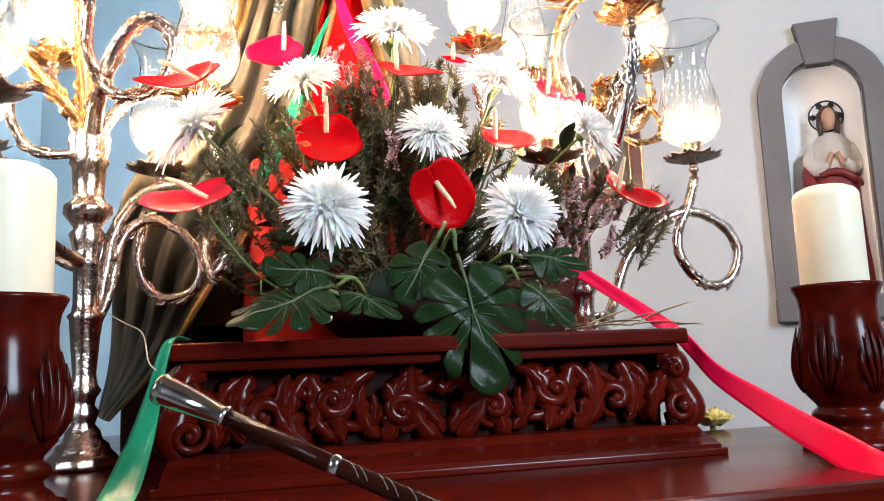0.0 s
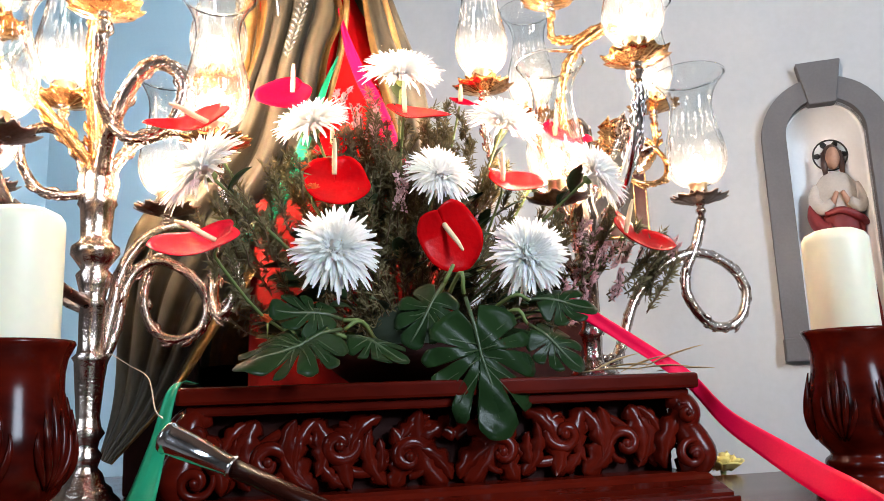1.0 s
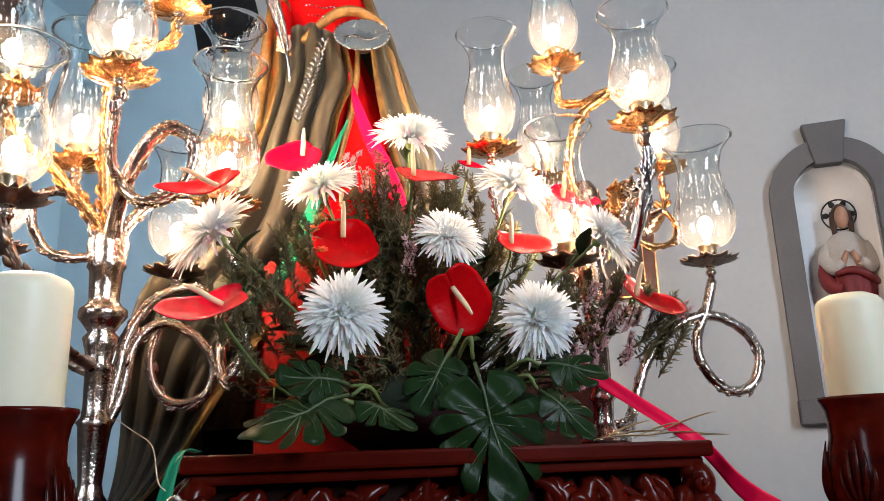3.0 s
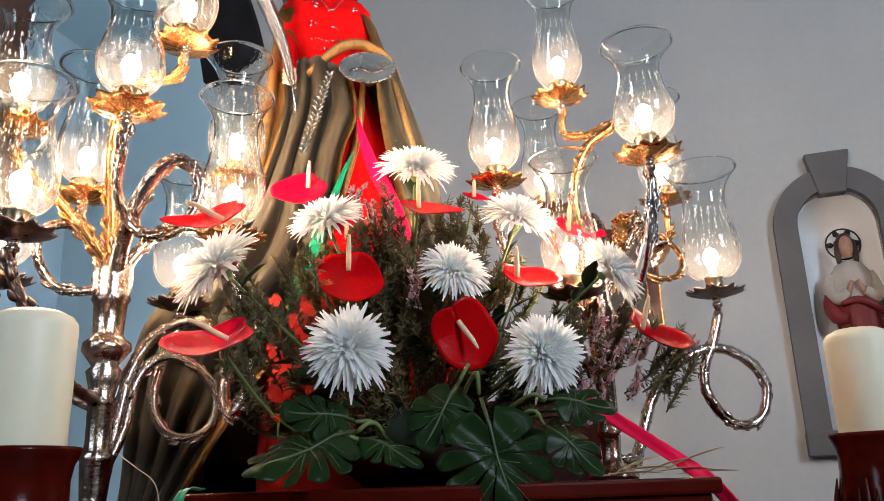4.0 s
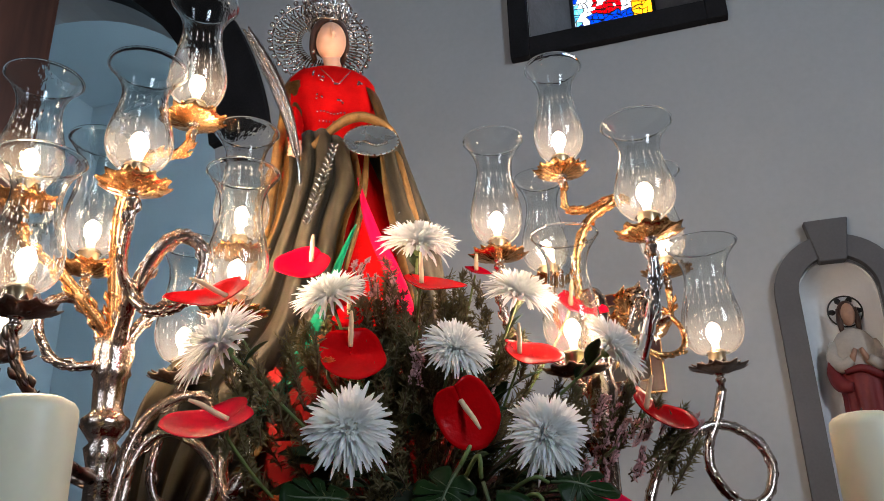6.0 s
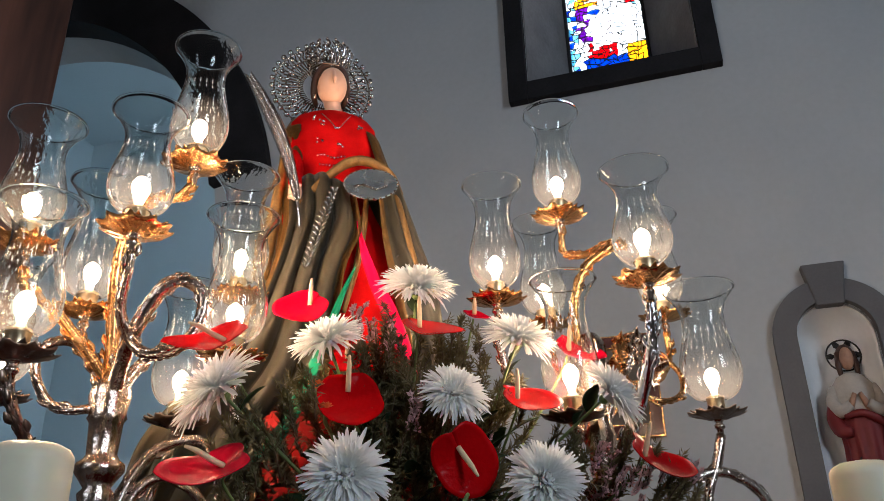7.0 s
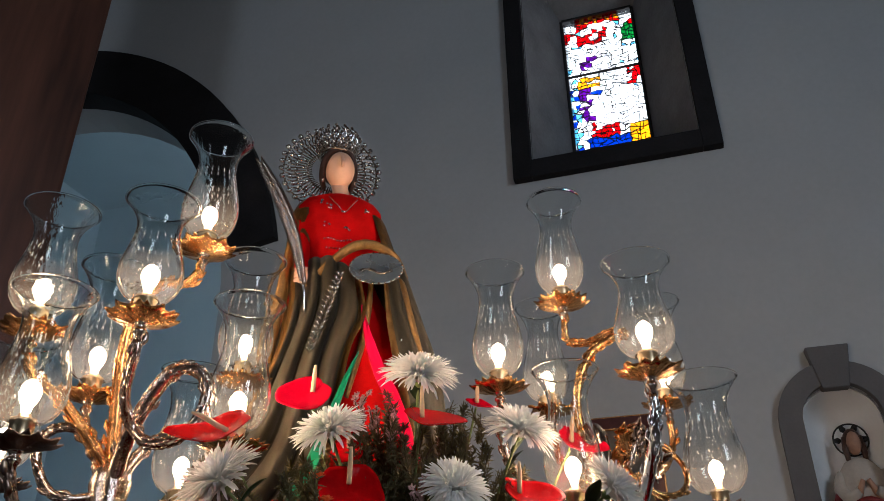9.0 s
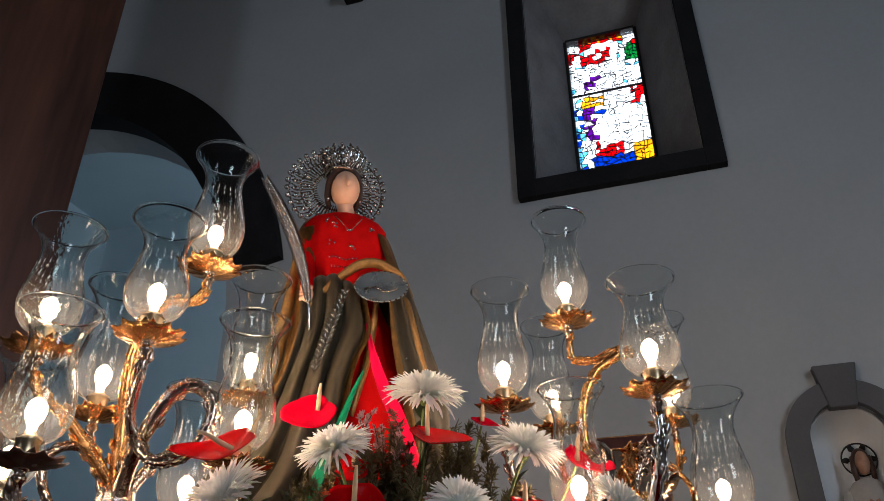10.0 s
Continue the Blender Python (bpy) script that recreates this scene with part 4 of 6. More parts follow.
SX, SY = -0.262, 1.40
TOPZ = 1.655
arms_left = [
    # curled arm to the high front lamp
    dict(line=[(SX, SY, TOPZ - 0.05), (-0.245, 1.36, 1.70), (-0.222, 1.32, 1.75), (-0.190, 1.30, 1.805), (-0.159, 1.295, 1.826), (-0.127, 1.295, 1.811), (-0.117, 1.295, 1.779),
               (-0.132, 1.295, 1.728), (-0.165, 1.295, 1.699), (-0.200, 1.295, 1.695), (-0.231, 1.30, 1.722), (-0.244, 1.27, 1.758), (-0.240, 1.245, 1.79), (-0.234, 1.225, 1.815), under(L[0])],
         r=(0.014, 0.0075), leaves=20),
    # tall middle arm to the crowning lamp
    dict(line=[(SX, SY, TOPZ - 0.05), (-0.275, 1.41, 1.76), (-0.285, 1.41, 1.88), (-0.272, 1.40, 1.975), (-0.235, 1.385, 2.02), (-0.19, 1.365, 2.018), under(L[4])], r=(0.013, 0.008), leaves=22, mat=GILT),
    dict(line=[(SX, SY, TOPZ - 0.05), (-0.295, 1.41, 1.70), (-0.325, 1.43, 1.745), under(L[1])], r=(0.014, 0.008), leaves=12),
    # ring on the outer side, and the lamp in front of it
    dict(line=[(SX - 0.01, SY, 1.628), (-0.316, 1.38, 1.616), (-0.352, 1.38, 1.628), (-0.379, 1.38, 1.671), (-0.381, 1.38, 1.71), (-0.359, 1.38, 1.731), (-0.329, 1.39, 1.732), (-0.30, 1.40, 1.70), (SX, SY, 1.64)], r=(0.008, 0.008), leaves=10),
    dict(line=[(SX, SY, 1.43), (-0.30, 1.30, 1.46), (-0.333, 1.25, 1.53), (-0.352, 1.22, 1.565), (-0.364, 1.205, 1.60), under(L[2])], r=(0.009, 0.008), leaves=9, mat=TARNISH),
    dict(line=[(SX, SY, TOPZ - 0.04), (-0.235, 1.42, 1.69), (-0.205, 1.44, 1.735), (-0.15, 1.455, 1.76), (-0.10, 1.455, 1.755), (-0.072, 1.452, 1.785), under(L[3])], r=(0.011, 0.008), leaves=12),
    # lower tier: rings that carry the inner lamps
    dict(line=[(SX + 0.01, SY, 1.30), (-0.236, 1.43, 1.433), (-0.227, 1.44, 1.493), (-0.197, 1.45, 1.55), (-0.149, 1.45, 1.579), (-0.098, 1.42, 1.569), (-0.069, 1.38, 1.508), (-0.066, 1.35, 1.43),
               (-0.049, 1.33, 1.408), (-0.028, 1.32, 1.455), (-0.034, 1.315, 1.54), under(L[5])], r=(0.011, 0.008), leaves=18),
    dict(line=[(SX + 0.01, SY, 1.32), (-0.228, 1.42, 1.393), (-0.216, 1.44, 1.477), (-0.175, 1.45, 1.518), (-0.12, 1.45, 1.50), (-0.083, 1.45, 1.45), (-0.090, 1.45, 1.398), (-0.13, 1.45, 1.378),
               (-0.170, 1.455, 1.395), (-0.190, 1.46, 1.45), (-0.178, 1.48, 1.52), under(L[6])], r=(0.010, 0.0075), leaves=16),
    dict(line=[(SX, SY, 1.66), (-0.31, 1.37, 1.72), (-0.36, 1.34, 1.775), (-0.40, 1.31, 1.80), under(L[7])], r=(0.010, 0.008), leaves=10, mat=GILT),
    dict(line=[(SX, SY, 1.42), (-0.32, 1.42, 1.45), (-0.40, 1.42, 1.50), (-0.44, 1.42, 1.55), under(L[8])], r=(0.009, 0.008), leaves=8, mat=TARNISH),
]
stem_left = [(0, 0), (0.056, 0), (0.058, 0.008), (0.052, 0.020), (0.042, 0.030), (0.040, 0.038), (0.030, 0.046), (0.026, 0.060), (0.018, 0.070), (0.021, 0.080), (0.024, 0.090), (0.017, 0.100), (0.019, 0.112),
             (0.027, 0.124), (0.021, 0.134), (0.018, 0.150), (0.022, 0.200), (0.025, 0.240), (0.029, 0.247), (0.022, 0.254), (0.020, 0.270), (0.021, 0.330), (0.024, 0.336), (0.019, 0.344), (0.024, 0.365),
             (0.029, 0.385), (0.021, 0.394), (0.029, 0.406), (0.039, 0.420), (0.038, 0.432), (0.028, 0.440), (0.024, 0.448), (0.027, 0.500), (0.032, 0.507), (0.029, 0.516), (0.034, 0.545), (0.030, 0.565), (0.018, 0.585), (0, 0.59)]
candelabrum((SX, SY, TABLE), L, arms_left, stem_left, "tall ornate silver candelabrum with many lit glass-shaded lamps", (2, 6, 8), {0: 0.82, 7: 0.88, 2: 0.92})
RX, RY = 0.612, 1.350
arms_right = [
    dict(line=[(RX, RY, 1.325), (0.66, 1.37, 1.315), (0.690, 1.39, 1.345), (0.734, 1.405, 1.436), (0.803, 1.41, 1.505), (0.883, 1.41, 1.534), (0.953, 1.41, 1.511), (0.991, 1.41, 1.457), (0.967, 1.41, 1.393), (0.907, 1.41, 1.384),
               (0.860, 1.41, 1.435), (0.856, 1.41, 1.49), (0.885, 1.41, 1.55), under(R[0])], r=(0.011, 0.010), leaves=22),
    dict(line=[(0.630, 1.32, 1.54), (0.640, 1.24, 1.62), (0.641, 1.18, 1.69), (0.640, 1.155, 1.74), under(R[1])], r=(0.013, 0.009), leaves=14, mat=SILVERSMOOTH),
    dict(line=[(RX, RY, 1.55), (0.60, 1.36, 1.70), (0.595, 1.37, 1.84), (0.62, 1.36, 1.93), (0.665, 1.34, 1.968), (0.70, 1.35, 1.985), (0.69, 1.38, 2.002), (0.645, 1.41, 1.985), (0.606, 1.42, 1.990), under(R[2])], r=(0.012, 0.007), leaves=20, mat=GILT),
    dict(line=[(RX, RY, 1.55), (0.55, 1.38, 1.64), (0.47, 1.41, 1.70), (0.448, 1.42, 1.77), under(R[3])], r=(0.010, 0.008), leaves=10),
    dict(line=[(RX, RY, 1.60), (0.72, 1.42, 1.70), (0.85, 1.53, 1.75), (0.91, 1.575, 1.82), under(R[4])], r=(0.010, 0.008), leaves=10, mat=GILT),
    dict(line=[(RX, RY, 1.58), (0.62, 1.45, 1.70), (0.628, 1.58, 1.77), under(R[5])], r=(0.010, 0.008), leaves=10, mat=GILT),
    dict(line=[(RX, RY, 1.46), (0.57, 1.31, 1.47), (0.545, 1.30, 1.52), under(R[6])], r=(0.010, 0.008), leaves=8),
    # hoop that springs out towards the outer lamp
    dict(line=[(0.66, 1.33, 1.70), (0.70, 1.31, 1.655), (0.745, 1.31, 1.65), (0.785, 1.33, 1.675), (0.80, 1.36, 1.72), (0.775, 1.38, 1.755), (0.735, 1.37, 1.76)], r=(0.006, 0.005), leaves=6, mat=GILT),
]
stem_right = [(0, 0), (0.044, 0), (0.045, 0.008), (0.036, 0.018), (0.022, 0.028), (0.017, 0.045), (0.019, 0.075), (0.026, 0.083), (0.018, 0.094), (0.018, 0.18), (0.024, 0.19), (0.036, 0.205), (0.034, 0.216), (0.022, 0.224), (0.024, 0.27),
              (0.030, 0.30), (0.022, 0.33), (0.020, 0.40), (0.030, 0.44), (0.026, 0.48), (0.012, 0.50), (0, 0.505)]
cand_right = candelabrum((RX, RY, BTOP), R, arms_right, stem_right, "ornate silver candelabrum with lit glass-shaded lamps on the plinth", (0, 6), {1: 0.80, 0: 1.04}, {0: 1.17})
for k, (dx, dz, lean, mat_) in enumerate(((-0.02, 0.0, -0.5, GILT), (0.02, 0.0, 0.5, SILVER), (0.0, 0.012, 0.0, SILVER), (0.03, -0.05, 0.9, SILVER), (-0.03, -0.05, -0.9, GILT))):
    bm = bmesh.new()
    rows = []
    for i in range(12):
        t = i / 11
        w = 0.019 * math.sin(math.pi * (0.12 + 0.86 * t)) ** 0.7 * (1 + 0.22 * math.cos(i * math.pi))
        cx_, cz_ = 0.712 + dx + lean * 0.035 * t * t, 1.745 + dz + 0.075 * t - 0.03 * t ** 3
        rows.append([(cx_ + q * w, 1.372 - 0.030 * t ** 2 + 0.010 * abs(q), cz_ - 0.010 * abs(q)) for q in (-1, -0.6, -0.25, 0, 0.25, 0.6, 1)])
    sheet(bm, rows, 0.002)
    bmesh.ops.transform(bm, matrix=cand_right.matrix_basis.inverted(), verts=bm.verts[:])
    part("acanthus_leaf", bm, mat_, cand_right)
bm = bmesh.new()
leafed_arm(bm, [(RX, RY, 1.58), (0.65, 1.36, 1.66), (0.69, 1.37, 1.72), (0.712, 1.374, 1.765)], 0.012, 0.008, 8, 3)
bmesh.ops.transform(bm, matrix=cand_right.matrix_basis.inverted(), verts=bm.verts[:])
part("arm", bm, SILVER, cand_right)

# ---- statue on its red pedestal ----
pedestal = thing("velvet_pedestal", (0.20, 1.62, BTOP), "red velvet covered pedestal behind the flowers", "pedestal")
bm = bmesh.new()
rows = []
for k in range(9):
    z = BTOP + 0.36 * k / 8
    row = []
    for i in range(41):
        a = 2 * math.pi * i / 40
        c, s = math.cos(a), math.sin(a)
        w = (abs(c) ** 6 + abs(s) ** 6) ** (-1 / 6)
        fold = 1 + 0.025 * math.sin(a * 13 + 0.4 * math.sin(k)) * (1 - 0.7 * k / 8)
        row.append((0.20 + 0.205 * w * c * fold, 1.62 + 0.125 * w * s * fold, z))
    rows.append(row)
sheet(bm, rows)
box(bm, 0.01, 0.39, 1.51, 1.73, BTOP + 0.352, BTOP + 0.366, 0.004)
part("drape", local(bm, pedestal), PEDESTALCLOTH, pedestal)

# Added block: stands in for the dark interior behind plinth and mantle.
block = thing("dark_gap_block", (0.19, 1.82, TABLE), "dark block added behind the plinth to fill the black gaps under the statue", "plinth")
bm = bmesh.new()
box(bm, -0.235, -0.105, 1.60, 2.02, TABLE, 1.44, 0.006)
box(bm, -0.105, 0.79, 1.785, 2.02, TABLE, 1.47, 0.006)
part("block", local(bm, block), DARKWOOD, block, smooth=False)

STATUE_SLOTS = [VELVET, OLIVE, GOLDCLOTH, SKIN, HAIR, SILVERSMOOTH, WHITECLOTH]


def loft(bm, rings, seg, slot, arc=(0, 360), fold=0, waves=0, power=2.0, close=True):
    """Rings of (cx, cy, z, rx, ry); faces take the material slot."""
    rows = []
    for n, (cx, cy, z, rx, ry) in enumerate(rings):
        row = []
        for i in range(seg + 1):
            a = radians(arc[0] + (arc[1] - arc[0]) * i / seg)
            c, s = math.cos(a), math.sin(a)
            w = (abs(c) ** power + abs(s) ** power) ** (-1 / power)
            k = 1 + fold * (n / max(1, len(rings) - 1)) * math.sin(waves * a + 0.25 * math.sin(n * 1.3))
            row.append((cx + rx * w * c * k, cy + ry * w * s * k, z))
        rows.append(row)
    fs = sheet(bm, rows)
    for f in fs:
        f.material_index = slot
    return fs, rows


def colour(bm, before, slot):
    bm.faces.ensure_lookup_table()
    for f in bm.faces[before:]:
        f.material_index = slot


bm = bmesh.new()
BASE = BTOP + 0.366
# red dress
loft(bm, [(0.122 if z > 2.1 else 0.175, 1.71, z, rx, ry) for z, rx, ry in ((2.480, 0.022, 0.024), (2.460, 0.032, 0.030), (2.452, 0.062, 0.042), (2.440, 0.092, 0.054), (2.415, 0.110, 0.064), (2.34, 0.116, 0.080),
                                                    (2.27, 0.106, 0.080), (2.22, 0.090, 0.074), (2.15, 0.118, 0.100), (2.0, 0.160, 0.112), (1.8, 0.190, 0.118), (BASE, 0.19, 0.11), (BASE, 0.0, 0.0))],
     48, 0, fold=0.05, waves=11)
n = len(bm.faces)
# neck and head
tube(bm, [(0.126, 1.70, 2.44), (0.118, 1.69, 2.475), (0.112, 1.685, 2.50)], (0.024, 0.021, 0.022), 14)
ball(bm, (0.113, 1.676, 2.528), 0.042, (0.92, 1.02, 1.22), 22, 16)
tube(bm, spline([(0.113, 1.634, 2.548), (0.114, 1.627, 2.530), (0.115, 1.624, 2.518), (0.115, 1.633, 2.512)], 3), (0.0035, 0.0048, 0.0062, 0.003), 8)
colour(bm, n, 3)
n = len(bm.faces)
ball(bm, (0.108, 1.694, 2.543), 0.0462, (1.00, 1.05, 1.02), 20, 14)
for sx in (-1, 1):
    tube(bm, spline([(0.110 + sx * 0.004, 1.652, 2.577), (0.110 + sx * 0.026, 1.655, 2.568), (0.109 + sx * 0.040, 1.668, 2.542), (0.110 + sx * 0.042, 1.688, 2.508), (0.11 + sx * 0.034, 1.71, 2.488)], 4), (0.006, 0.008, 0.0085, 0.009, 0.007), 8)
colour(bm, n, 4)
# mantle over shoulders and back
mantle = [(2.450, 0.050, 0.190, 0.05), (2.440, 0.012, 0.226, 0.075), (2.395, -0.006, 0.248, 0.10), (2.30, -0.004, 0.280, 0.115), (2.22, -0.002, 0.312, 0.11), (2.12, -0.010, 0.345, 0.12), (2.0, -0.018, 0.378, 0.13),
          (1.85, -0.03, 0.395, 0.14), (1.68, -0.06, 0.405, 0.15), (1.50, -0.09, 0.41, 0.15), (1.34, -0.11, 0.41, 0.15)]
fs, rows = loft(bm, [((a + b) / 2, 1.745, z, (b - a) / 2, d) for z, a, b, d in mantle], 64, 1, (-52, 232), 0.035, 15, 2.3)
for k, f in enumerate(fs):
    if k % 64 < 6 or k % 64 > 57:
        f.material_index = 2
bmesh.ops.solidify(bm, geom=fs, thickness=0.005)
# gathered front of the mantle, swept down to one side
OUT = spline([(0.006, 1.655, 2.194), (0.010, 1.640, 2.085), (-0.016, 1.630, 1.950), (-0.075, 1.625, 1.808), (-0.176, 1.620, 1.681), (-0.243, 1.610, 1.552), (-0.250, 1.590, 1.295), (-0.270, 1.570, 1.176)], 6)
INN = spline([(0.174, 1.605, 2.166), (0.182, 1.585, 2.068), (0.147, 1.575, 1.963), (0.110, 1.570, 1.688), (0.017, 1.565, 1.530), (-0.052, 1.560, 1.423), (-0.143, 1.550, 1.278), (-0.244, 1.545, 1.164)], 6)
rows = []
for k, (a, b) in enumerate(zip(OUT, INN)):
    s = k / (len(OUT) - 1)
    row = []
    for i in range(57):
        t = i / 56
        p = a.lerp(b, t)
        pleat = abs(math.sin(math.pi * (4.3 * t + 0.5 * s + 0.22 * math.sin(4 * s + 3 * t)))) ** 0.8
        p.y -= (1 - 0.55 * s) * (0.022 + 0.036 * min(1, s * 3)) * min(1.2, (b - a).length / 0.20) * pleat + 0.018 * math.sin(math.pi * t)
        p.z += 0.05 * math.sin(math.pi * t) * (1 - s) ** 3
        row.append(p)
    rows.append(row)
fs = sheet(bm, rows)
for k, f in enumerate(fs):
    f.material_index = 2 if k % 56 > 50 or (k % 56 < 4 and k < 56 * 20) else 1
bmesh.ops.solidify(bm, geom=fs, thickness=-0.004)
OUT = spline([(0.285, 1.655, 2.25), (0.335, 1.655, 2.10), (0.378, 1.655, 1.95), (0.405, 1.65, 1.66)], 8)
INN = spline([(0.222, 1.60, 2.21), (0.236, 1.59, 2.05), (0.275, 1.575, 1.85), (0.31, 1.56, 1.66)], 8)
rows = []
for k, (a, b) in enumerate(zip(OUT, INN)):
    row = []
    for i in range(29):
        t = i / 28
        p = a.lerp(b, t)
        p.y -= 0.016 * (0.5 - 0.5 * math.cos(2 * math.pi * (2.5 * t + 0.02 * k))) + 0.02 * math.sin(math.pi * t)
        row.append(p)
    rows.append(row)
fs = sheet(bm, rows)
for k, f in enumerate(fs):
    f.material_index = 2 if k % 28 > 23 else 1
bmesh.ops.solidify(bm, geom=fs, thickness=-0.004)
n = len(bm.faces)
# gold hem across the waist, gold lined fold on the arm
tube(bm, spline([(0.048, 1.612, 2.150), (0.070, 1.606, 2.180), (0.10, 1.60, 2.215), (0.15, 1.60, 2.262), (0.20, 1.605, 2.275), (0.255, 1.62, 2.255), (0.29, 1.66, 2.22)], 5), (0.006, 0.010, 0.013, 0.012, 0.008), 8, 0.6)
fold = sheet(bm, [[(0.245 + 0.030 * t + 0.045 * s, 1.608 + 0.012 * math.sin(6 * t), 2.20 - 0.22 * s * (1 - 0.35 * abs(t - 0.7)) - 0.02 * t) for t in (0, 0.25, 0.5, 0.75, 1.0, 1.25)] for s in (0, 0.2, 0.4, 0.6, 0.8, 1.0)], 0.004)
tube(bm, spline([(0.20, 1.61, 2.19), (0.192, 1.595, 2.10), (0.178, 1.585, 2.0), (0.15, 1.57, 1.88)], 4), (0.007, 0.011, 0.010, 0.006), 8, 0.6)
tube(bm, spline([(0.012, 1.64, 2.34), (0.0, 1.63, 2.22), (-0.012, 1.625, 2.08), (-0.022, 1.61, 1.96)], 4), (0.010, 0.016, 0.018, 0.012), 8, 0.5)
colour(bm, n, 2)
n = len(bm.faces)
# arms, hands
tube(bm, spline([(0.055, 1.71, 2.39), (0.035, 1.675, 2.30), (0.033, 1.612, 2.195)], 5), (0.022, 0.022, 0.016), 12)
tube(bm, spline([(0.200, 1.71, 2.39), (0.225, 1.68, 2.30), (0.222, 1.645, 2.225)], 5), (0.022, 0.024, 0.02), 12)
colour(bm, n, 0)
n = len(bm.faces)
ball(bm, (0.034, 1.606, 2.176), 0.016, (1, 0.9, 1.25), 12, 8)
for k in range(4):
    tube(bm, [(0.020, 1.604, 2.190 - 0.010 * k), (0.030, 1.588, 2.188 - 0.010 * k), (0.046, 1.590, 2.186 - 0.010 * k)], (0.0045, 0.005, 0.004), 7)
ball(bm, (0.215, 1.645, 2.205), 0.018, (1.2, 0.9, 0.7), 12, 8)
colour(bm, n, 3)
n = len(bm.faces)
# raised silver embroidery and breast jewels
rng = random.Random(8)
for k in range(16):
    t = k / 15
    p = Vector((0.118 - 0.055 * t, 1.562 - 0.006 * t, 2.155 - 0.19 * t))
    for sx in (-1, 1):
        q = p + Vector((sx * (0.010 + 0.004 * math.sin(3 * t)), -0.012, 0.014))
        tube(bm, [p + Vector((0, -0.008, 0)), (p + q) / 2 + Vector((0, -0.010, 0.002)), q], (0.0018, 0.0035, 0.001), 5)
for k in range(9):
    p = Vector((0.262 + 0.012 * math.sin(k * 2.2), 1.588 + 0.001 * k, 2.02 - 0.013 * k))
    tube(bm, [p, p + Vector((0.012 * (-1) ** k, -0.004, 0.010))], (0.0022, 0.001), 5)
for x, z in ((0.075, 2.398), (0.185, 2.385), (0.095, 2.385), (0.128, 2.372), (0.085, 2.335), (0.135, 2.325)):
    for j in range(4):
        ball(bm, (x + rng.uniform(-0.008, 0.008), 1.627 + (0.125 - x) ** 2 * 1.6, z + rng.uniform(-0.006, 0.006)), 0.0032, (1, 1, 1), 6, 5)
tube(bm, spline([(0.088, 1.655, 2.43), (0.11, 1.634, 2.395), (0.128, 1.630, 2.375), (0.146, 1.635, 2.40), (0.162, 1.655, 2.432)], 5), (0.0013, 0.0013), 5)
for k in range(9):
    ball(bm, (0.082 + 0.008 * k, 1.627, 2.292 + 0.003 * math.sin(k)), 0.003, (1, 1, 1), 6, 5)
for k in range(5):
    ball(bm, (0.088 + 0.008 * k, 1.627, 2.268), 0.0026, (0.7, 1, 1.5), 6, 5)
for sx in (-1, 1):
    ball(bm, (0.112 + sx * 0.043, 1.668, 2.487), 0.004, (1, 1, 1.7), 6, 5)
colour(bm, n, 5)
statue = tagged(part("statue", bm, STATUE_SLOTS), "painted statue in red dress and olive mantle with gold trim", "statue")

# silver halo and crown, palm and dish that the statue carries
halo = thing("silver_halo", (0.092, 1.730, 2.556), "openwork silver halo with beaded rays behind the statue's head", "halo")
bm = bmesh.new()
for r, w in ((0.055, 0.002), (0.085, 0.0022), (0.112, 0.0024)):
    tube(bm, [(r * math.cos(2 * math.pi * i / 48), 0, r * math.sin(2 * math.pi * i / 48)) for i in range(49)], (w, w), 6, cap=False)
part("hoop", bm, SILVER, halo)
bm = bmesh.new()
for k in range(60):
    a = 2 * math.pi * k / 60
    tube(bm, [(r * math.cos(a + 0.05 * math.sin(r * 160)), -0.002, r * math.sin(a + 0.05 * math.sin(r * 160))) for r in (0.045, 0.06, 0.08, 0.095, 0.108)], (0.0014, 0.0026, 0.0016), 5)
part("openwork", bm, SILVER, halo)["kind"] = "stuff"
bm = bmesh.new()
for r, m, s in ((0.117, 34, 0.0072), (0.100, 30, 0.0062), (0.083, 26, 0.0058), (0.066, 20, 0.005)):
    for k in range(m):
        a = 2 * math.pi * (k + 0.5 * (m % 4 == 2)) / m
        ball(bm, (r * math.cos(a), -0.007, r * math.sin(a)), s, (1, 1, 1), 8, 6)
part("beadwork", bm, SILVERSMOOTH, halo)["kind"] = "stuff"
halo.scale = (1.12, 1.12, 1.12)
crown = thing("silver_coronet", (0.104, 1.690, 2.575), "tall openwork silver crown on the statue's head", "crown")
bm = bmesh.new()
tube(bm, [(0.044 * math.cos(2 * math.pi * i / 32), 0.044 * math.sin(2 * math.pi * i / 32), 0.004) for i in range(33)], (0.005, 0.005), 6, 1.6, cap=False)
part("circlet", bm, SILVER, crown)
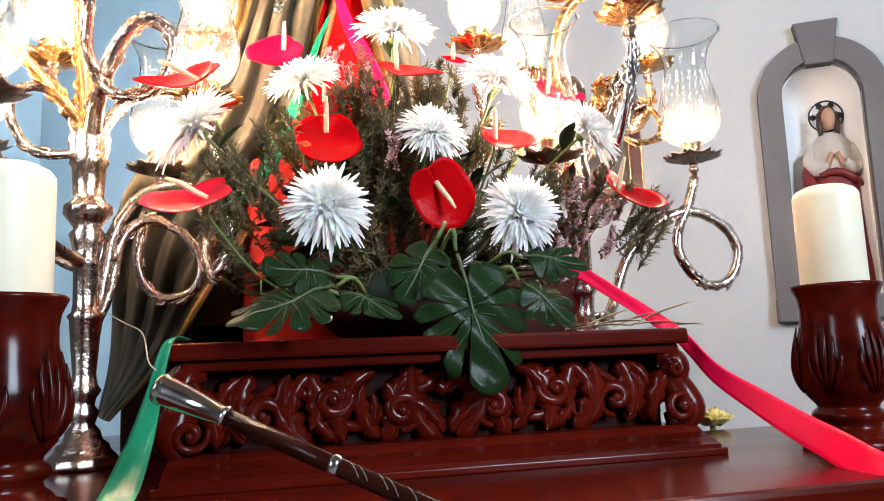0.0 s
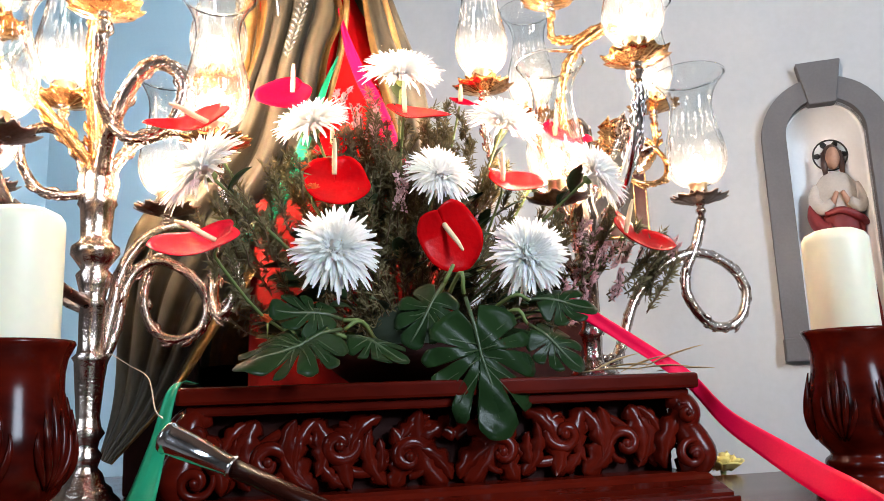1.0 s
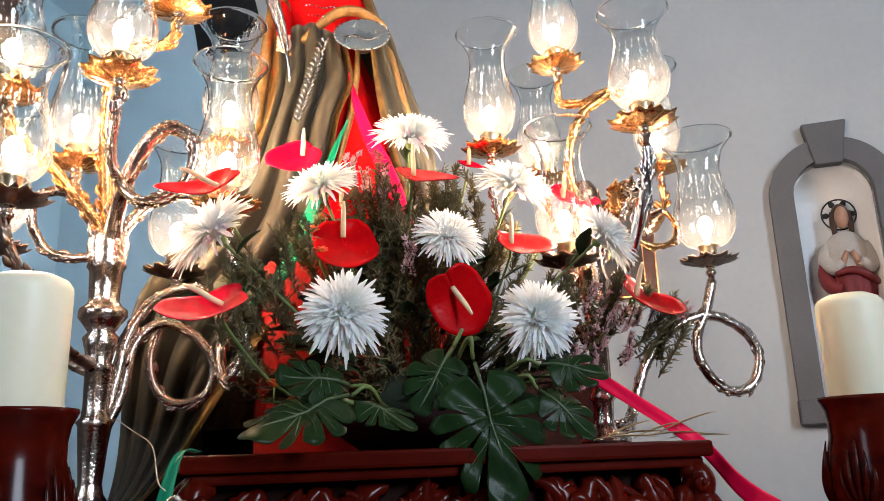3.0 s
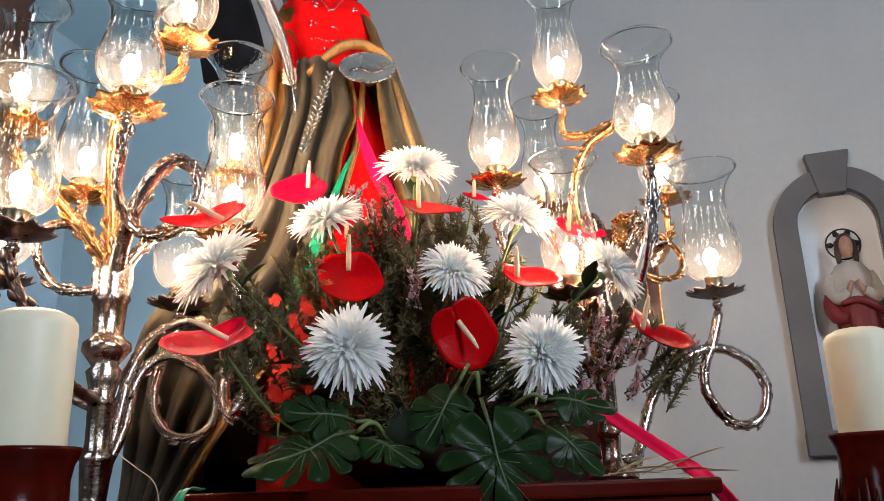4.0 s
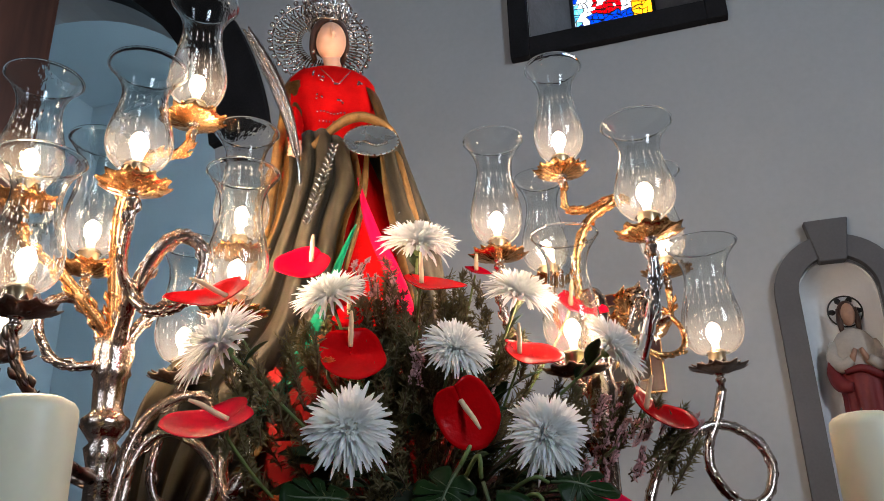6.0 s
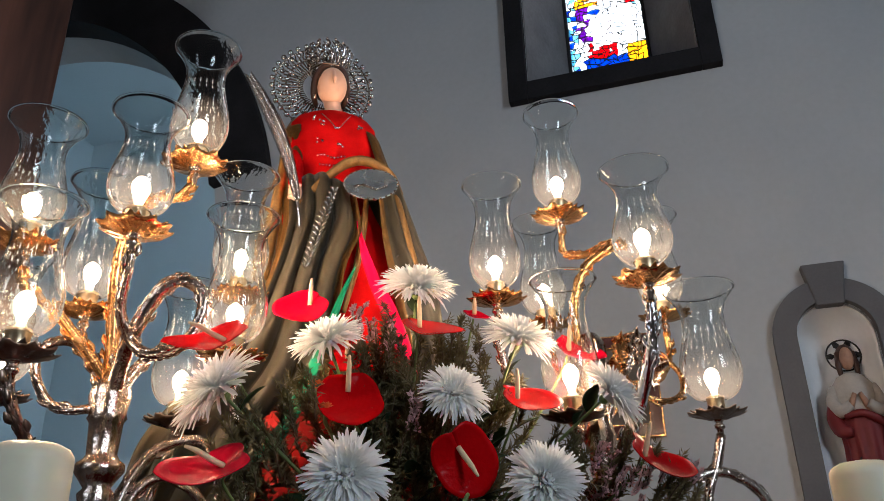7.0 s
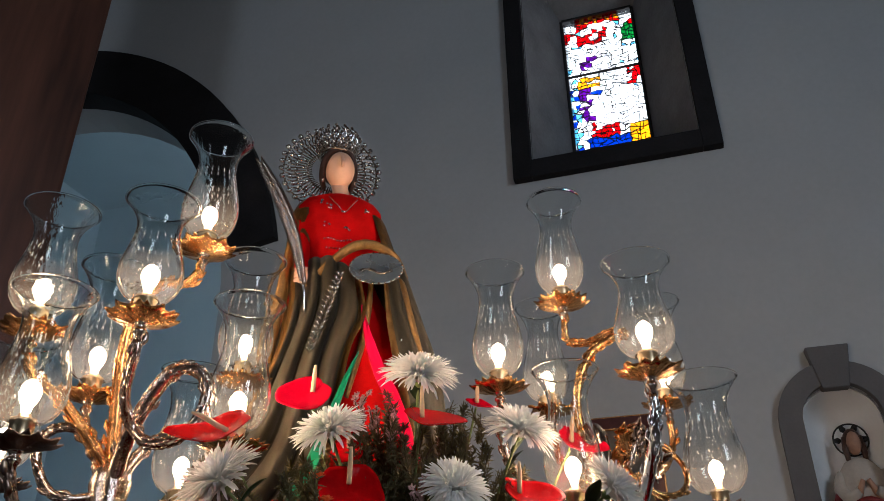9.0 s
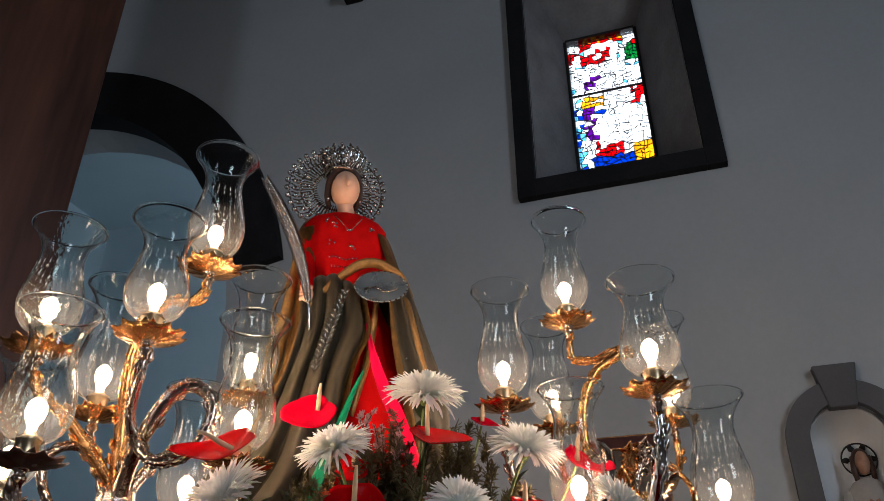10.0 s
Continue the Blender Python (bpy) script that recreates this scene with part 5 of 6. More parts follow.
for row, (z0, h, r0, r1, m) in enumerate(((0.006, 0.030, 0.045, 0.056, 16), (0.026, 0.030, 0.052, 0.061, 16), (0.046, 0.030, 0.057, 0.050, 14))):
    bm = bmesh.new()
    for k in range(m):
        a = 2 * math.pi * (k + 0.5 * row) / m
        c, s = math.cos(a), math.sin(a)
        tube(bm, spline([(r0 * c, r0 * s, z0), (r0 * 1.06 * math.cos(a + 0.12), r0 * 1.06 * math.sin(a + 0.12), z0 + h * 0.4), (r1 * c, r1 * s, z0 + h)], 3), (0.004, 0.008, 0.002), 6, 0.5)
        tube(bm, [(r0 * c, r0 * s, z0 + 0.004), (r1 * 1.02 * math.cos(a - 0.18), r1 * 1.02 * math.sin(a - 0.18), z0 + h * 0.75)], (0.003, 0.0015), 5)
        ball(bm, (r1 * c, r1 * s, z0 + h), 0.0046, (1, 1, 1), 7, 5)
    part("fleuron_band", bm, SILVER if row != 1 else SILVERSMOOTH, crown)
palm = thing("silver_palm", (0.046, 1.588, 2.085), "long silver palm frond held in the statue's hand", "palm")
bm = bmesh.new()
quill = spline([(0.047, 1.586, 2.076), (0.039, 1.583, 2.139), (0.018, 1.585, 2.229), (-0.012, 1.590, 2.317), (-0.050, 1.597, 2.400), (-0.090, 1.606, 2.477)], 7)
tube(bm, quill, (0.0035, 0.003, 0.0015), 7)
part("quill", local(bm, palm), SILVERSMOOTH, palm)
bm = bmesh.new()
for k in range(8, len(quill)):
    for sub in (0, 0.5):
        p = quill[k - 1].lerp(quill[k], sub)
        t = (quill[k] - quill[k - 1]).normalized()
        lean = Vector((-t.z, 0, t.x))
        w = 0.013 * math.sin(math.pi * (k - 6) / (len(quill) - 4)) + 0.006
        for sx in (-1, 1):
            tip = p + t * (w * 1.1 + 0.010) + lean * (sx * w) + Vector((0, -0.004, 0))
            tube(bm, [p, p.lerp(tip, 0.5) + Vector((0, -0.004, 0)), tip], (0.0028, 0.0040, 0.0010), 5, 0.5)
part("feathering", local(bm, palm), SILVER, palm)["kind"] = "stuff"
dish = thing("silver_dish", (0.213, 1.602, 2.232), "shallow polished silver dish held by the statue", "dish")
dish.matrix_basis = pose(0.203, 1.566, 2.186, 62, 0, -8)
# The dish's bluish reflection is put into the silver's base colour.
bm = bmesh.new()
lathe(bm, [(0, -0.004), (0.035, -0.003), (0.050, 0.004), (0.061, 0.007), (0.063, 0.009), (0.060, 0.0095), (0.049, 0.0065), (0.034, 0.0), (0, -0.001)], 40)
part("bowl", bm, material("silver_reflecting_blue", (0.46, 0.56, 0.62), 0.28, metal=0.8, vary=0.1, scale=20), dish)
bm = bmesh.new()
for k in range(26):
    a = 2 * math.pi * k / 26
    ball(bm, (0.0615 * math.cos(a), 0.0615 * math.sin(a), 0.0095), 0.0032, (1, 1, 0.7), 7, 5)
part("beaded_rim", bm, SILVER, dish)
bm = bmesh.new()
rng = random.Random(2)
for k in range(16):
    ball(bm, (-0.034 + 0.0045 * k, 0.008 * math.sin(k * 0.45) - 0.006, 0.004), rng.uniform(0.003, 0.006), (1, 0.8, 0.7), 7, 5)
part("votive_charms", bm, SILVER, dish)
ribbon("pink_ribbon", [(0.174, 1.575, 2.101), (0.190, 1.562, 2.021), (0.214, 1.550, 1.945), (0.238, 1.535, 1.885), (0.262, 1.500, 1.800), (0.280, 1.470, 1.720)], (0.003, 0.022, 0.032, 0.034, 0.030), (0.9, 0, 0.35), PINKRIBBON,
       "shiny pink satin ribbon hanging down the statue's dress", 0.001)
ribbon("green_ribbon", [(0.169, 1.550, 1.977), (0.140, 1.520, 1.899), (0.104, 1.470, 1.787), (0.072, 1.420, 1.693), (0.036, 1.370, 1.602), (-0.011, 1.325, 1.530)], (0.004, 0.020, 0.030, 0.034), (0.95, 0, 0.2), GREENRIBBON,
       "wide green satin ribbon hanging from the statue's arm", 0.001)

# small statue in the niche
bm = bmesh.new()
cx, cy, Z = 0.0, 0.0, 0.0
# The flesh is a darker tone than the large statue's.
SMALL = [HAIR, WHITECLOTH, REDCLOTH, material("darker_painted_flesh", (0.36, 0.20, 0.13), 0.5, vary=0.15, scale=30)]
loft(bm, [(cx, cy, Z + z, rx, ry) for z, rx, ry in ((0.63, 0.02, 0.02), (0.615, 0.055, 0.04), (0.58, 0.085, 0.055), (0.50, 0.092, 0.06), (0.42, 0.075, 0.058), (0.25, 0.085, 0.07), (0.06, 0.10, 0.08), (0.0, 0.105, 0.085), (0.0, 0, 0))],
     32, 1, fold=0.05, waves=9)
n = len(bm.faces)
ball(bm, (cx, cy - 0.008, Z + 0.685), 0.034, (0.9, 1, 1.35), 14, 10)
for sx in (-1, 1):
    tube(bm, spline([(cx + sx * 0.05, cy - 0.02, Z + 0.45), (cx + sx * 0.03, cy - 0.06, Z + 0.50), (cx + sx * 0.01, cy - 0.07, Z + 0.54)], 4), (0.016, 0.014, 0.009), 8)
colour(bm, n, 3)
n = len(bm.faces)
ball(bm, (cx, cy + 0.008, Z + 0.695), 0.039, (1, 1, 1.25), 14, 10)
for sx in (-1, 1):
    tube(bm, [(cx + sx * 0.03, cy, Z + 0.71), (cx + sx * 0.036, cy - 0.006, Z + 0.66), (cx + sx * 0.034, cy - 0.01, Z + 0.60)], (0.013, 0.014, 0.008), 8)
colour(bm, n, 0)
# red mantle wrapped over the hips and one arm, white robe above
loft(bm, [(cx + 0.004, cy - 0.004, Z + z, rx, ry) for z, rx, ry in ((0.455, 0.088, 0.068), (0.43, 0.094, 0.074), (0.36, 0.088, 0.074), (0.2, 0.096, 0.084), (0.03, 0.112, 0.092))], 48, 2, (170, 375), 0.08, 12)
n = len(bm.faces)
tube(bm, spline([(-0.088, -0.02, 0.53), (-0.105, -0.03, 0.46), (-0.088, -0.055, 0.41), (-0.05, -0.075, 0.40)], 4), (0.020, 0.030, 0.030, 0.018), 10)
tube(bm, spline([(-0.07, -0.075, 0.455), (0.0, -0.082, 0.465), (0.07, -0.07, 0.435), (0.10, -0.03, 0.42)], 4), (0.010, 0.015, 0.016, 0.012), 8)
colour(bm, n, 2)
n = len(bm.faces)
for sx in (-1, 1):
    tube(bm, spline([(sx * 0.075, -0.005, 0.575), (sx * 0.095, -0.02, 0.52), (sx * 0.075, -0.06, 0.478), (sx * 0.035, -0.078, 0.500)], 4), (0.020, 0.028, 0.026, 0.018), 10)
colour(bm, n, 1)
foot = in_church(0.598, WALL + 0.115, 1.424)
bmesh.ops.transform(bm, matrix=Matrix.Translation(foot) @ CHURCH @ Matrix.Diagonal((0.86, 0.9, 1, 1)), verts=bm.verts[:])
tagged(part("niche_statue", bm, SMALL), "small painted statue in white and red robes standing in a niche", "statue")
ring = thing("niche_halo", in_church(0.598, WALL + 0.140, 1.424 + 0.705), "black openwork ring halo behind a small statue's head", "halo", turn=-31)
bm = bmesh.new()
tube(bm, [(0.061 * math.cos(2 * math.pi * i / 40), 0, 0.061 * math.sin(2 * math.pi * i / 40)) for i in range(41)], (0.0032, 0.0032), 6, cap=False)
part("hoop", bm, BLACKIRON, ring)
for a0 in (0.0, math.pi / 2 - 0.45, math.pi / 2 + 0.45, math.pi):
    bm = bmesh.new()
    for k in range(4):
        b = a0 + (k - 1.5) * 0.13
        tube(bm, [(0.032 * math.cos(a0), 0, 0.032 * math.sin(a0)), (0.045 * math.cos(b * 1.0), 0, 0.045 * math.sin(b)), (0.060 * math.cos(a0 + (k - 1.5) * 0.05), 0, 0.060 * math.sin(a0 + (k - 1.5) * 0.05))], (0.003, 0.0035, 0.003), 5)
    part("ray_cross", bm, BLACKIRON, ring)

# ---- the flowers ----
HEART = Vector((0.27, 1.40, 1.33))          # where the stems come together


def facing(place, towards, spin=0.0):
    """A pose at place whose z axis points along towards."""
    return Matrix.Translation(place) @ Vector(towards).to_track_quat("Z", "Y").to_matrix().to_4x4() @ Matrix.Rotation(spin, 4, "Z")


def stalk(place, away, r=0.0026, bend=0.35):
    p, d = Vector(place), Vector(away).normalized()
    mid = p - d * 0.09 + (HEART - p) * 0.25
    return spline([p - d * 0.004, p - d * 0.035, mid, p.lerp(HEART, 0.75), HEART + (p - HEART) * 0.04 + Vector((0, 0, -0.03))], 4)


def chrysanthemum(place, towards, size, seed, droop=0.0):
    rnd = random.Random(seed)
    ob = thing("chrysanthemum", place, "large white spider chrysanthemum with thin quilled petals", "flower", "white chrysanthemums in the arrangement")
    turn = Vector(towards).to_track_quat("Z", "Y").to_matrix()
    bm = bmesh.new()
    count = 400
    for k in range(count):
        f = (k + 0.5) / count
        pol = math.radians(4 + 98 * f ** 0.62) + rnd.uniform(-0.13, 0.13)
        az = k * 2.39996 + rnd.uniform(-0.2, 0.2)
        reach = size / math.sqrt(math.sin(pol) ** 2 + (math.cos(pol) / 0.58) ** 2) * rnd.uniform(0.78, 1.10)
        side = Vector((-math.sin(az), math.cos(az), 0))
        wilt = rnd.uniform(0.1, 1.5) * (0.5 + droop) * f * f
        ang = pol * 0.62
        root = size * 0.16
        p = Vector((math.sin(pol) * math.cos(az), math.sin(pol) * math.sin(az), math.cos(pol) - 0.6)) * root
        w0 = size * 0.037 * rnd.uniform(0.8, 1.25)
        step = (reach - root * 0.7) / 6
        hook = rnd.uniform(-0.5, 0.25) * (1 - 0.5 * f)
        prev = None
        for s in range(7):
            t = s / 6
            d = Vector((math.sin(ang) * math.cos(az), math.sin(ang) * math.sin(az), math.cos(ang)))
            up = d.cross(side)
            w = w0 * (0.55 + 0.55 * math.sin(math.pi * (0.1 + 0.75 * t))) * (0.45 if s == 6 else 1)
            v = [bm.verts.new(turn @ (p + side * w)), bm.verts.new(turn @ (p - up * w * 0.75)), bm.verts.new(turn @ (p - side * w))]
            for c in v:
                c.co.z -= 0.22 * reach * t * t * wilt
            if prev:
                bm.faces.new((prev[0], prev[1], v[1], v[0]))
                bm.faces.new((prev[1], prev[2], v[2], v[1]))
            prev = v
            p = p + d * step
            ang += pol * 0.10 + (hook if s > 3 else 0) * 0.5
    ball(bm, turn @ Vector((0, 0, size * 0.06)), size * 0.26, (1, 1, 1), 12, 8)
    part("bloom", bm, PETAL, ob)["kind"] = "stuff"
    bm = bmesh.new()
    ball(bm, turn @ Vector((0, 0, -size * 0.20)), size * 0.13, (1, 1, 1), 8, 6)
    part("calyx", bm, STEM, ob)
    bm = bmesh.new()
    tube(bm, stalk(place, towards), (0.0026, 0.003, 0.003), 7)
    part("stem", local(bm, ob), STEM, ob)
    for k in range(2):
        bm = bmesh.new()
        leaf_blade(bm, Matrix.Translation(Vector(place) - Vector(towards).normalized() * (0.05 + 0.03 * k)) @ Matrix.Rotation(rnd.uniform(0, 6.28), 4, "Z") @ Matrix.Rotation(radians(60), 4, "X"), 0.055, 0.016, 0.2)
        part("leaf", local(bm, ob), LEAF, ob)
    return ob


def leaf_blade(bm, m, length, width, sag=0.2, fold=0.25):
    """A pointed leaf that grows along y of m, folded along its rib."""
    rows = []
    for i in range(8):
        t = i / 7
        w = width * math.sin(math.pi * min(1, t * 0.97 + 0.03)) ** 0.8
        rows.append([m @ Vector((s * w, t * length, abs(s) * w * fold - sag * length * t * t)) for s in (-1, -0.5, 0, 0.5, 1)])
    sheet(bm, rows, 0.0006)


def anthurium(place, normal, tip, size, mat, seed, label, cup=0.12, spadix_lean=0.5, lay=-0.2):
    """Heart-shaped glossy spathe that faces normal with its point towards tip, and a cream spadix."""
    rnd = random.Random(seed)
    ob = thing("anthurium", place, label, "flower", "red anthuriums in the arrangement")
    nz = Vector(normal).normalized()
    ny = Vector(tip)
    ny = (ny - nz * ny.dot(nz)).normalized()
    nx = ny.cross(nz)
    turn = Matrix((nx, ny, nz)).transposed()
    bm = bmesh.new()
    rows = []
    for j in range(9):
        q = j / 8
        row = []
        for i in range(41):
            a = 2 * math.pi * i / 40 - math.pi / 2
            b = abs((a + math.pi / 2) / math.pi - 1)          # 0 at the tip, 1 at the notch
            r = size * (0.50 + 0.085 * math.cos(2 * math.pi * b) + 0.14 * (1 - b) ** 4 - 0.13 * max(0, b - 0.86) / 0.14)
            x, y = r * q * math.sin(math.pi * 2 * i / 40 - 0) * 1.16, 0.90 * r * q * -math.cos(math.pi * 2 * i / 40)
            y = -y
            z = cup * size * q * q * (1 - 0.4 * math.cos(2 * a)) + 0.020 * size * math.sin(3 * a + seed) * q ** 2
            row.append(turn @ Vector((x, -y, z)))
        rows.append(row)
    sheet(bm, rows, 0.0012)
    bmesh.ops.remove_doubles(bm, verts=bm.verts[:], dist=0.00005)
    part("spathe", bm, mat, ob)
    bm = bmesh.new()
    root = turn @ Vector((0, -0.16 * size, 0.004))
    d = (nz + ny * lay + Vector((0, 0, spadix_lean))).normalized()
    L_ = size * 0.55
    tube(bm, spline([root, root + d * L_ * 0.33, root + d * L_ * 0.7 + Vector((0, 0, 0.03)) * L_, root + d * L_], 3), (0.0042, 0.0046, 0.004, 0.0022), 9)
    part("spadix", bm, SPADIX, ob)
    bm = bmesh.new()
    tube(bm, stalk(Vector(place) + turn @ Vector((0, -0.16 * size, -0.002)), nz), (0.0022, 0.0026, 0.0026), 7)
    part("stem", local(bm, ob), STEM, ob)
    return ob


EYE = Vector((0, 0, 1.3))
for seed, (place, towards, size, droop) in enumerate([
        ((0.118, 1.165, 1.491), (-0.02, -1, 0.12), 0.068, 0.40),
        ((0.426, 1.165, 1.483), (0.06, -1, 0.1), 0.068, 0.30),
        ((0.300, 1.225, 1.630), (0.05, -0.85, 0.52), 0.060, 0.60),
        ((0.093, 1.275, 1.727), (-0.36, -0.46, 0.80), 0.067, 0.35),
        ((0.272, 1.385, 1.876), (0.0, -0.52, 0.86), 0.079, 0.50),
        ((-0.078, 1.205, 1.619), (-0.70, -0.34, 0.60), 0.078, 0.30),
        ((0.437, 1.285, 1.750), (0.16, -0.55, 0.84), 0.072, 0.40),
        ((0.573, 1.210, 1.634), (0.68, -0.42, 0.58), 0.070, 0.30)]):
    chrysanthemum(place, towards, size, seed + 11, droop)
RED, CRIM = "glossy red anthurium with a cream spadix", "glossy crimson anthurium with a cream spadix"
for seed, (place, normal, tip, size, mat, label, cup, lean) in enumerate([
        ((0.303, 1.195, 1.522), (0.08, -1, -0.18), (0.60, -0.1, -1), 0.104, SPATHE, RED, 0.05, -0.2),
        ((0.131, 1.265, 1.620), (-0.02, -0.8, 0.55), (0.1, -0.5, -0.9), 0.110, SPATHE, RED, 0.10, 1.3),
        ((0.055, 1.405, 1.823), (-0.12, -0.8, 0.55), (-0.8, -0.3, -0.4), 0.094, SPATHEPINK, CRIM, 0.12, 1.6),
        ((-0.091, 1.235, 1.695), (-0.25, -0.5, 0.8), (-1, -0.1, -0.35), 0.118, SPATHE, RED, 0.16, 0.2),
        ((-0.073, 1.150, 1.488), (-0.2, -0.5, 0.85), (-1, -0.1, -0.28), 0.114, SPATHEPINK, CRIM, 0.12, 0.2),
        ((0.279, 1.320, 1.765), (0.05, -0.52, 0.85), (0.9, -0.4, -0.10), 0.104, SPATHE, RED, 0.10, 0.6),
        ((0.442, 1.272, 1.628), (0.05, -0.6, 0.8), (0.9, -0.3, 0.0), 0.098, SPATHE, RED, 0.12, 0.5),
        ((0.565, 1.325, 1.734), (0.15, -0.62, 0.75), (0.8, -0.5, -0.2), 0.088, SPATHEPINK, CRIM, 0.18, 0.5),
        ((0.627, 1.190, 1.515), (0.3, -0.6, 0.72), (0.9, -0.3, -0.35), 0.105, SPATHE, RED, 0.16, 0.4),
        ((0.399, 1.405, 1.827), (0.1, -0.5, 0.85), (0.5, -0.8, 0), 0.060, SPATHEPINK, CRIM, 0.10, 0.8),
        ((0.133, 1.345, 1.705), (-0.2, -0.7, 0.6), (-0.4, -0.8, -0.4), 0.060, SPATHE, RED, 0.12, 0.5)]):
    anthurium(place, normal, tip, size, mat, seed, label, cup, lean, 1.4 if seed in (0, 3, 4) else -0.2)


def monstera(place, along_, normal, length, seed, lobes=5, sag=0.25):
    """A split leaf: rib, and lobes on both sides with slits between them."""
    rnd = random.Random(seed)
    ob = thing("monstera_leaf", place, "large dark glossy split leaf hanging from the arrangement", "leaf", "split leaves under the flowers")
    ny = Vector(along_).normalized()
    nz = Vector(normal)
    nz = (nz - ny * nz.dot(ny)).normalized()
    turn = Matrix((ny.cross(nz), ny, nz)).transposed()

    def bend(x, y):
        return turn @ Vector((x, y, -sag * (y / length) ** 2 * length * 0.6 - 0.45 * x * x / length + 0.004 * math.sin(x * 90 + y * 60)))

    mid = 0.37 * length
    # angles from the tip at which the blade is cut, on both sides, and how deep
    cuts = []
    for side in (-1, 1):
        for k in range(lobes - 1):
            cuts.append((side * (0.24 + 1.95 * (k + rnd.uniform(0.2, 0.5)) / (lobes - 1)), rnd.uniform(0.22, 0.42), rnd.uniform(0.07, 0.11)))

    def rim(a):
        b = abs(a) / math.pi
        r = length * (0.49 + 0.14 * max(0.0, math.cos(a)) ** 3 - 0.17 * max(0.0, -math.cos(a)) ** 1.5 - 0.22 * max(0, b - 0.90) / 0.10)
        for at, deep, wide in cuts:
            off = abs(a - at) / wide
            if off < 1:
                r *= deep + (1 - deep) * max(0.0, (off - 0.35) / 0.65) ** 0.40 * 0.92
            else:
                r *= 1 - 0.08 * max(0.0, 1 - (off - 1) / 1.6)
        return r

    bm = bmesh.new()
    rows = []
    for j in range(9):
        row = []
        for i in range(241):
            a = math.pi * (2 * i / 240 - 1)
            r = rim(a) * (j / 8)
            row.append(bend(0.86 * r * math.sin(a), mid + r * math.cos(a)) + nz * (0.05 * length * math.sin(4 * a + seed) * (r / length) ** 2))
        rows.append(row)
    sheet(bm, rows, 0.0009)
    bmesh.ops.remove_doubles(bm, verts=bm.verts[:], dist=0.00004)
    part("blade", bm, MONSTERA, ob)
    bm = bmesh.new()
    tube(bm, [bend(0, length * t) + nz * 0.0010 for t in (-0.02, 0.2, 0.4, 0.6, 0.8, 0.93)], (0.0030, 0.0024, 0.0008), 6)
    for side in (-1, 1):
        for k in range(lobes):
            a = side * (0.38 + 1.72 * max(0.12, k - 0.15) / (lobes - 1))
            r = rim(a) * 0.8
            tip = Vector((0.86 * r * math.sin(a), mid + r * math.cos(a)))
            root = Vector((0, mid + 0.30 * r * math.cos(a)))
            tube(bm, [bend(*root.lerp(tip, s)) + nz * 0.0008 for s in (0, 0.35, 0.7, 1)], (0.0013, 0.0005), 5)
    part("rib", bm, RIB, ob, "pale leaf rib")
    bm = bmesh.new()
    p = Vector(place) + bend(0, -0.05 * length)
    tube(bm, spline([p, p - ny * 0.03 + nz * 0.004, p.lerp(HEART, 0.5), HEART], 4), (0.003, 0.0035), 7)
    part("stalk", local(bm, ob), STEM, ob)
    return ob


monstera((0.299, 1.090, 1.400), (0.22, -0.12, -1), (0.05, -1, 0.12), 0.205, 1, 5, 0.05)
monstera((0.117, 1.110, 1.361), (-0.90, -0.45, -0.30), (-0.10, -0.50, 0.85), 0.165, 2, 5, 0.12)
monstera((0.130, 1.115, 1.351), (0.80, -0.50, -0.25), (0.25, -0.55, 0.75), 0.095, 3, 4, 0.3)
monstera((0.274, 1.130, 1.427), (-0.55, -0.3, -0.80), (-0.25, -0.85, 0.4), 0.115, 4, 4, 0.1)
monstera((0.424, 1.150, 1.407), (0.85, -0.15, -0.10), (0.1, -0.75, 0.6), 0.105, 5, 4, 0.1)
monstera((0.410, 1.130, 1.365), (0.70, -0.3, -0.65), (0.3, -0.9, 0.3), 0.105, 6, 4, 0.1)
monstera((0.121, 1.140, 1.379), (-0.85, -0.2, 0.15), (-0.1, -0.75, 0.6), 0.105, 7, 4, 0.1)

# pointed leaves, one by one
rng = random.Random(21)
for k in range(80):
    a, e = rng.uniform(0, 2 * math.pi), rng.uniform(-0.05, 1.25) * rng.random() ** 0.4
    d = Vector((math.cos(a) * math.cos(e) * 0.30, -abs(math.sin(a) * math.cos(e)) * 0.17 - 0.02, 0.06 + 0.36 * math.sin(e)))
    p = HEART + d * rng.uniform(0.50, 0.82)
    ob = thing("pointed_leaf", p, "dark green pointed leaf among the flowers", "leaf", "pointed leaves among the flowers")
    m = Vector((d.x, d.y - 0.1, d.z * 0.5 + rng.uniform(-0.1, 0.1))).to_track_quat("Y", "Z").to_matrix().to_4x4() @ Matrix.Rotation(rng.uniform(-1, 1), 4, "Y")
    bm = bmesh.new()
    leaf_blade(bm, m, rng.uniform(0.05, 0.09), rng.uniform(0.010, 0.020), 0.25)
    part("blade", bm, LEAF, ob)
    bm = bmesh.new()
    tube(bm, [HEART - p, (HEART - p) * 0.5 + Vector((0, 0, 0.01)), Vector((0, 0, 0))], (0.0018, 0.0014), 5)
    part("stalk", bm, TWIG, ob)
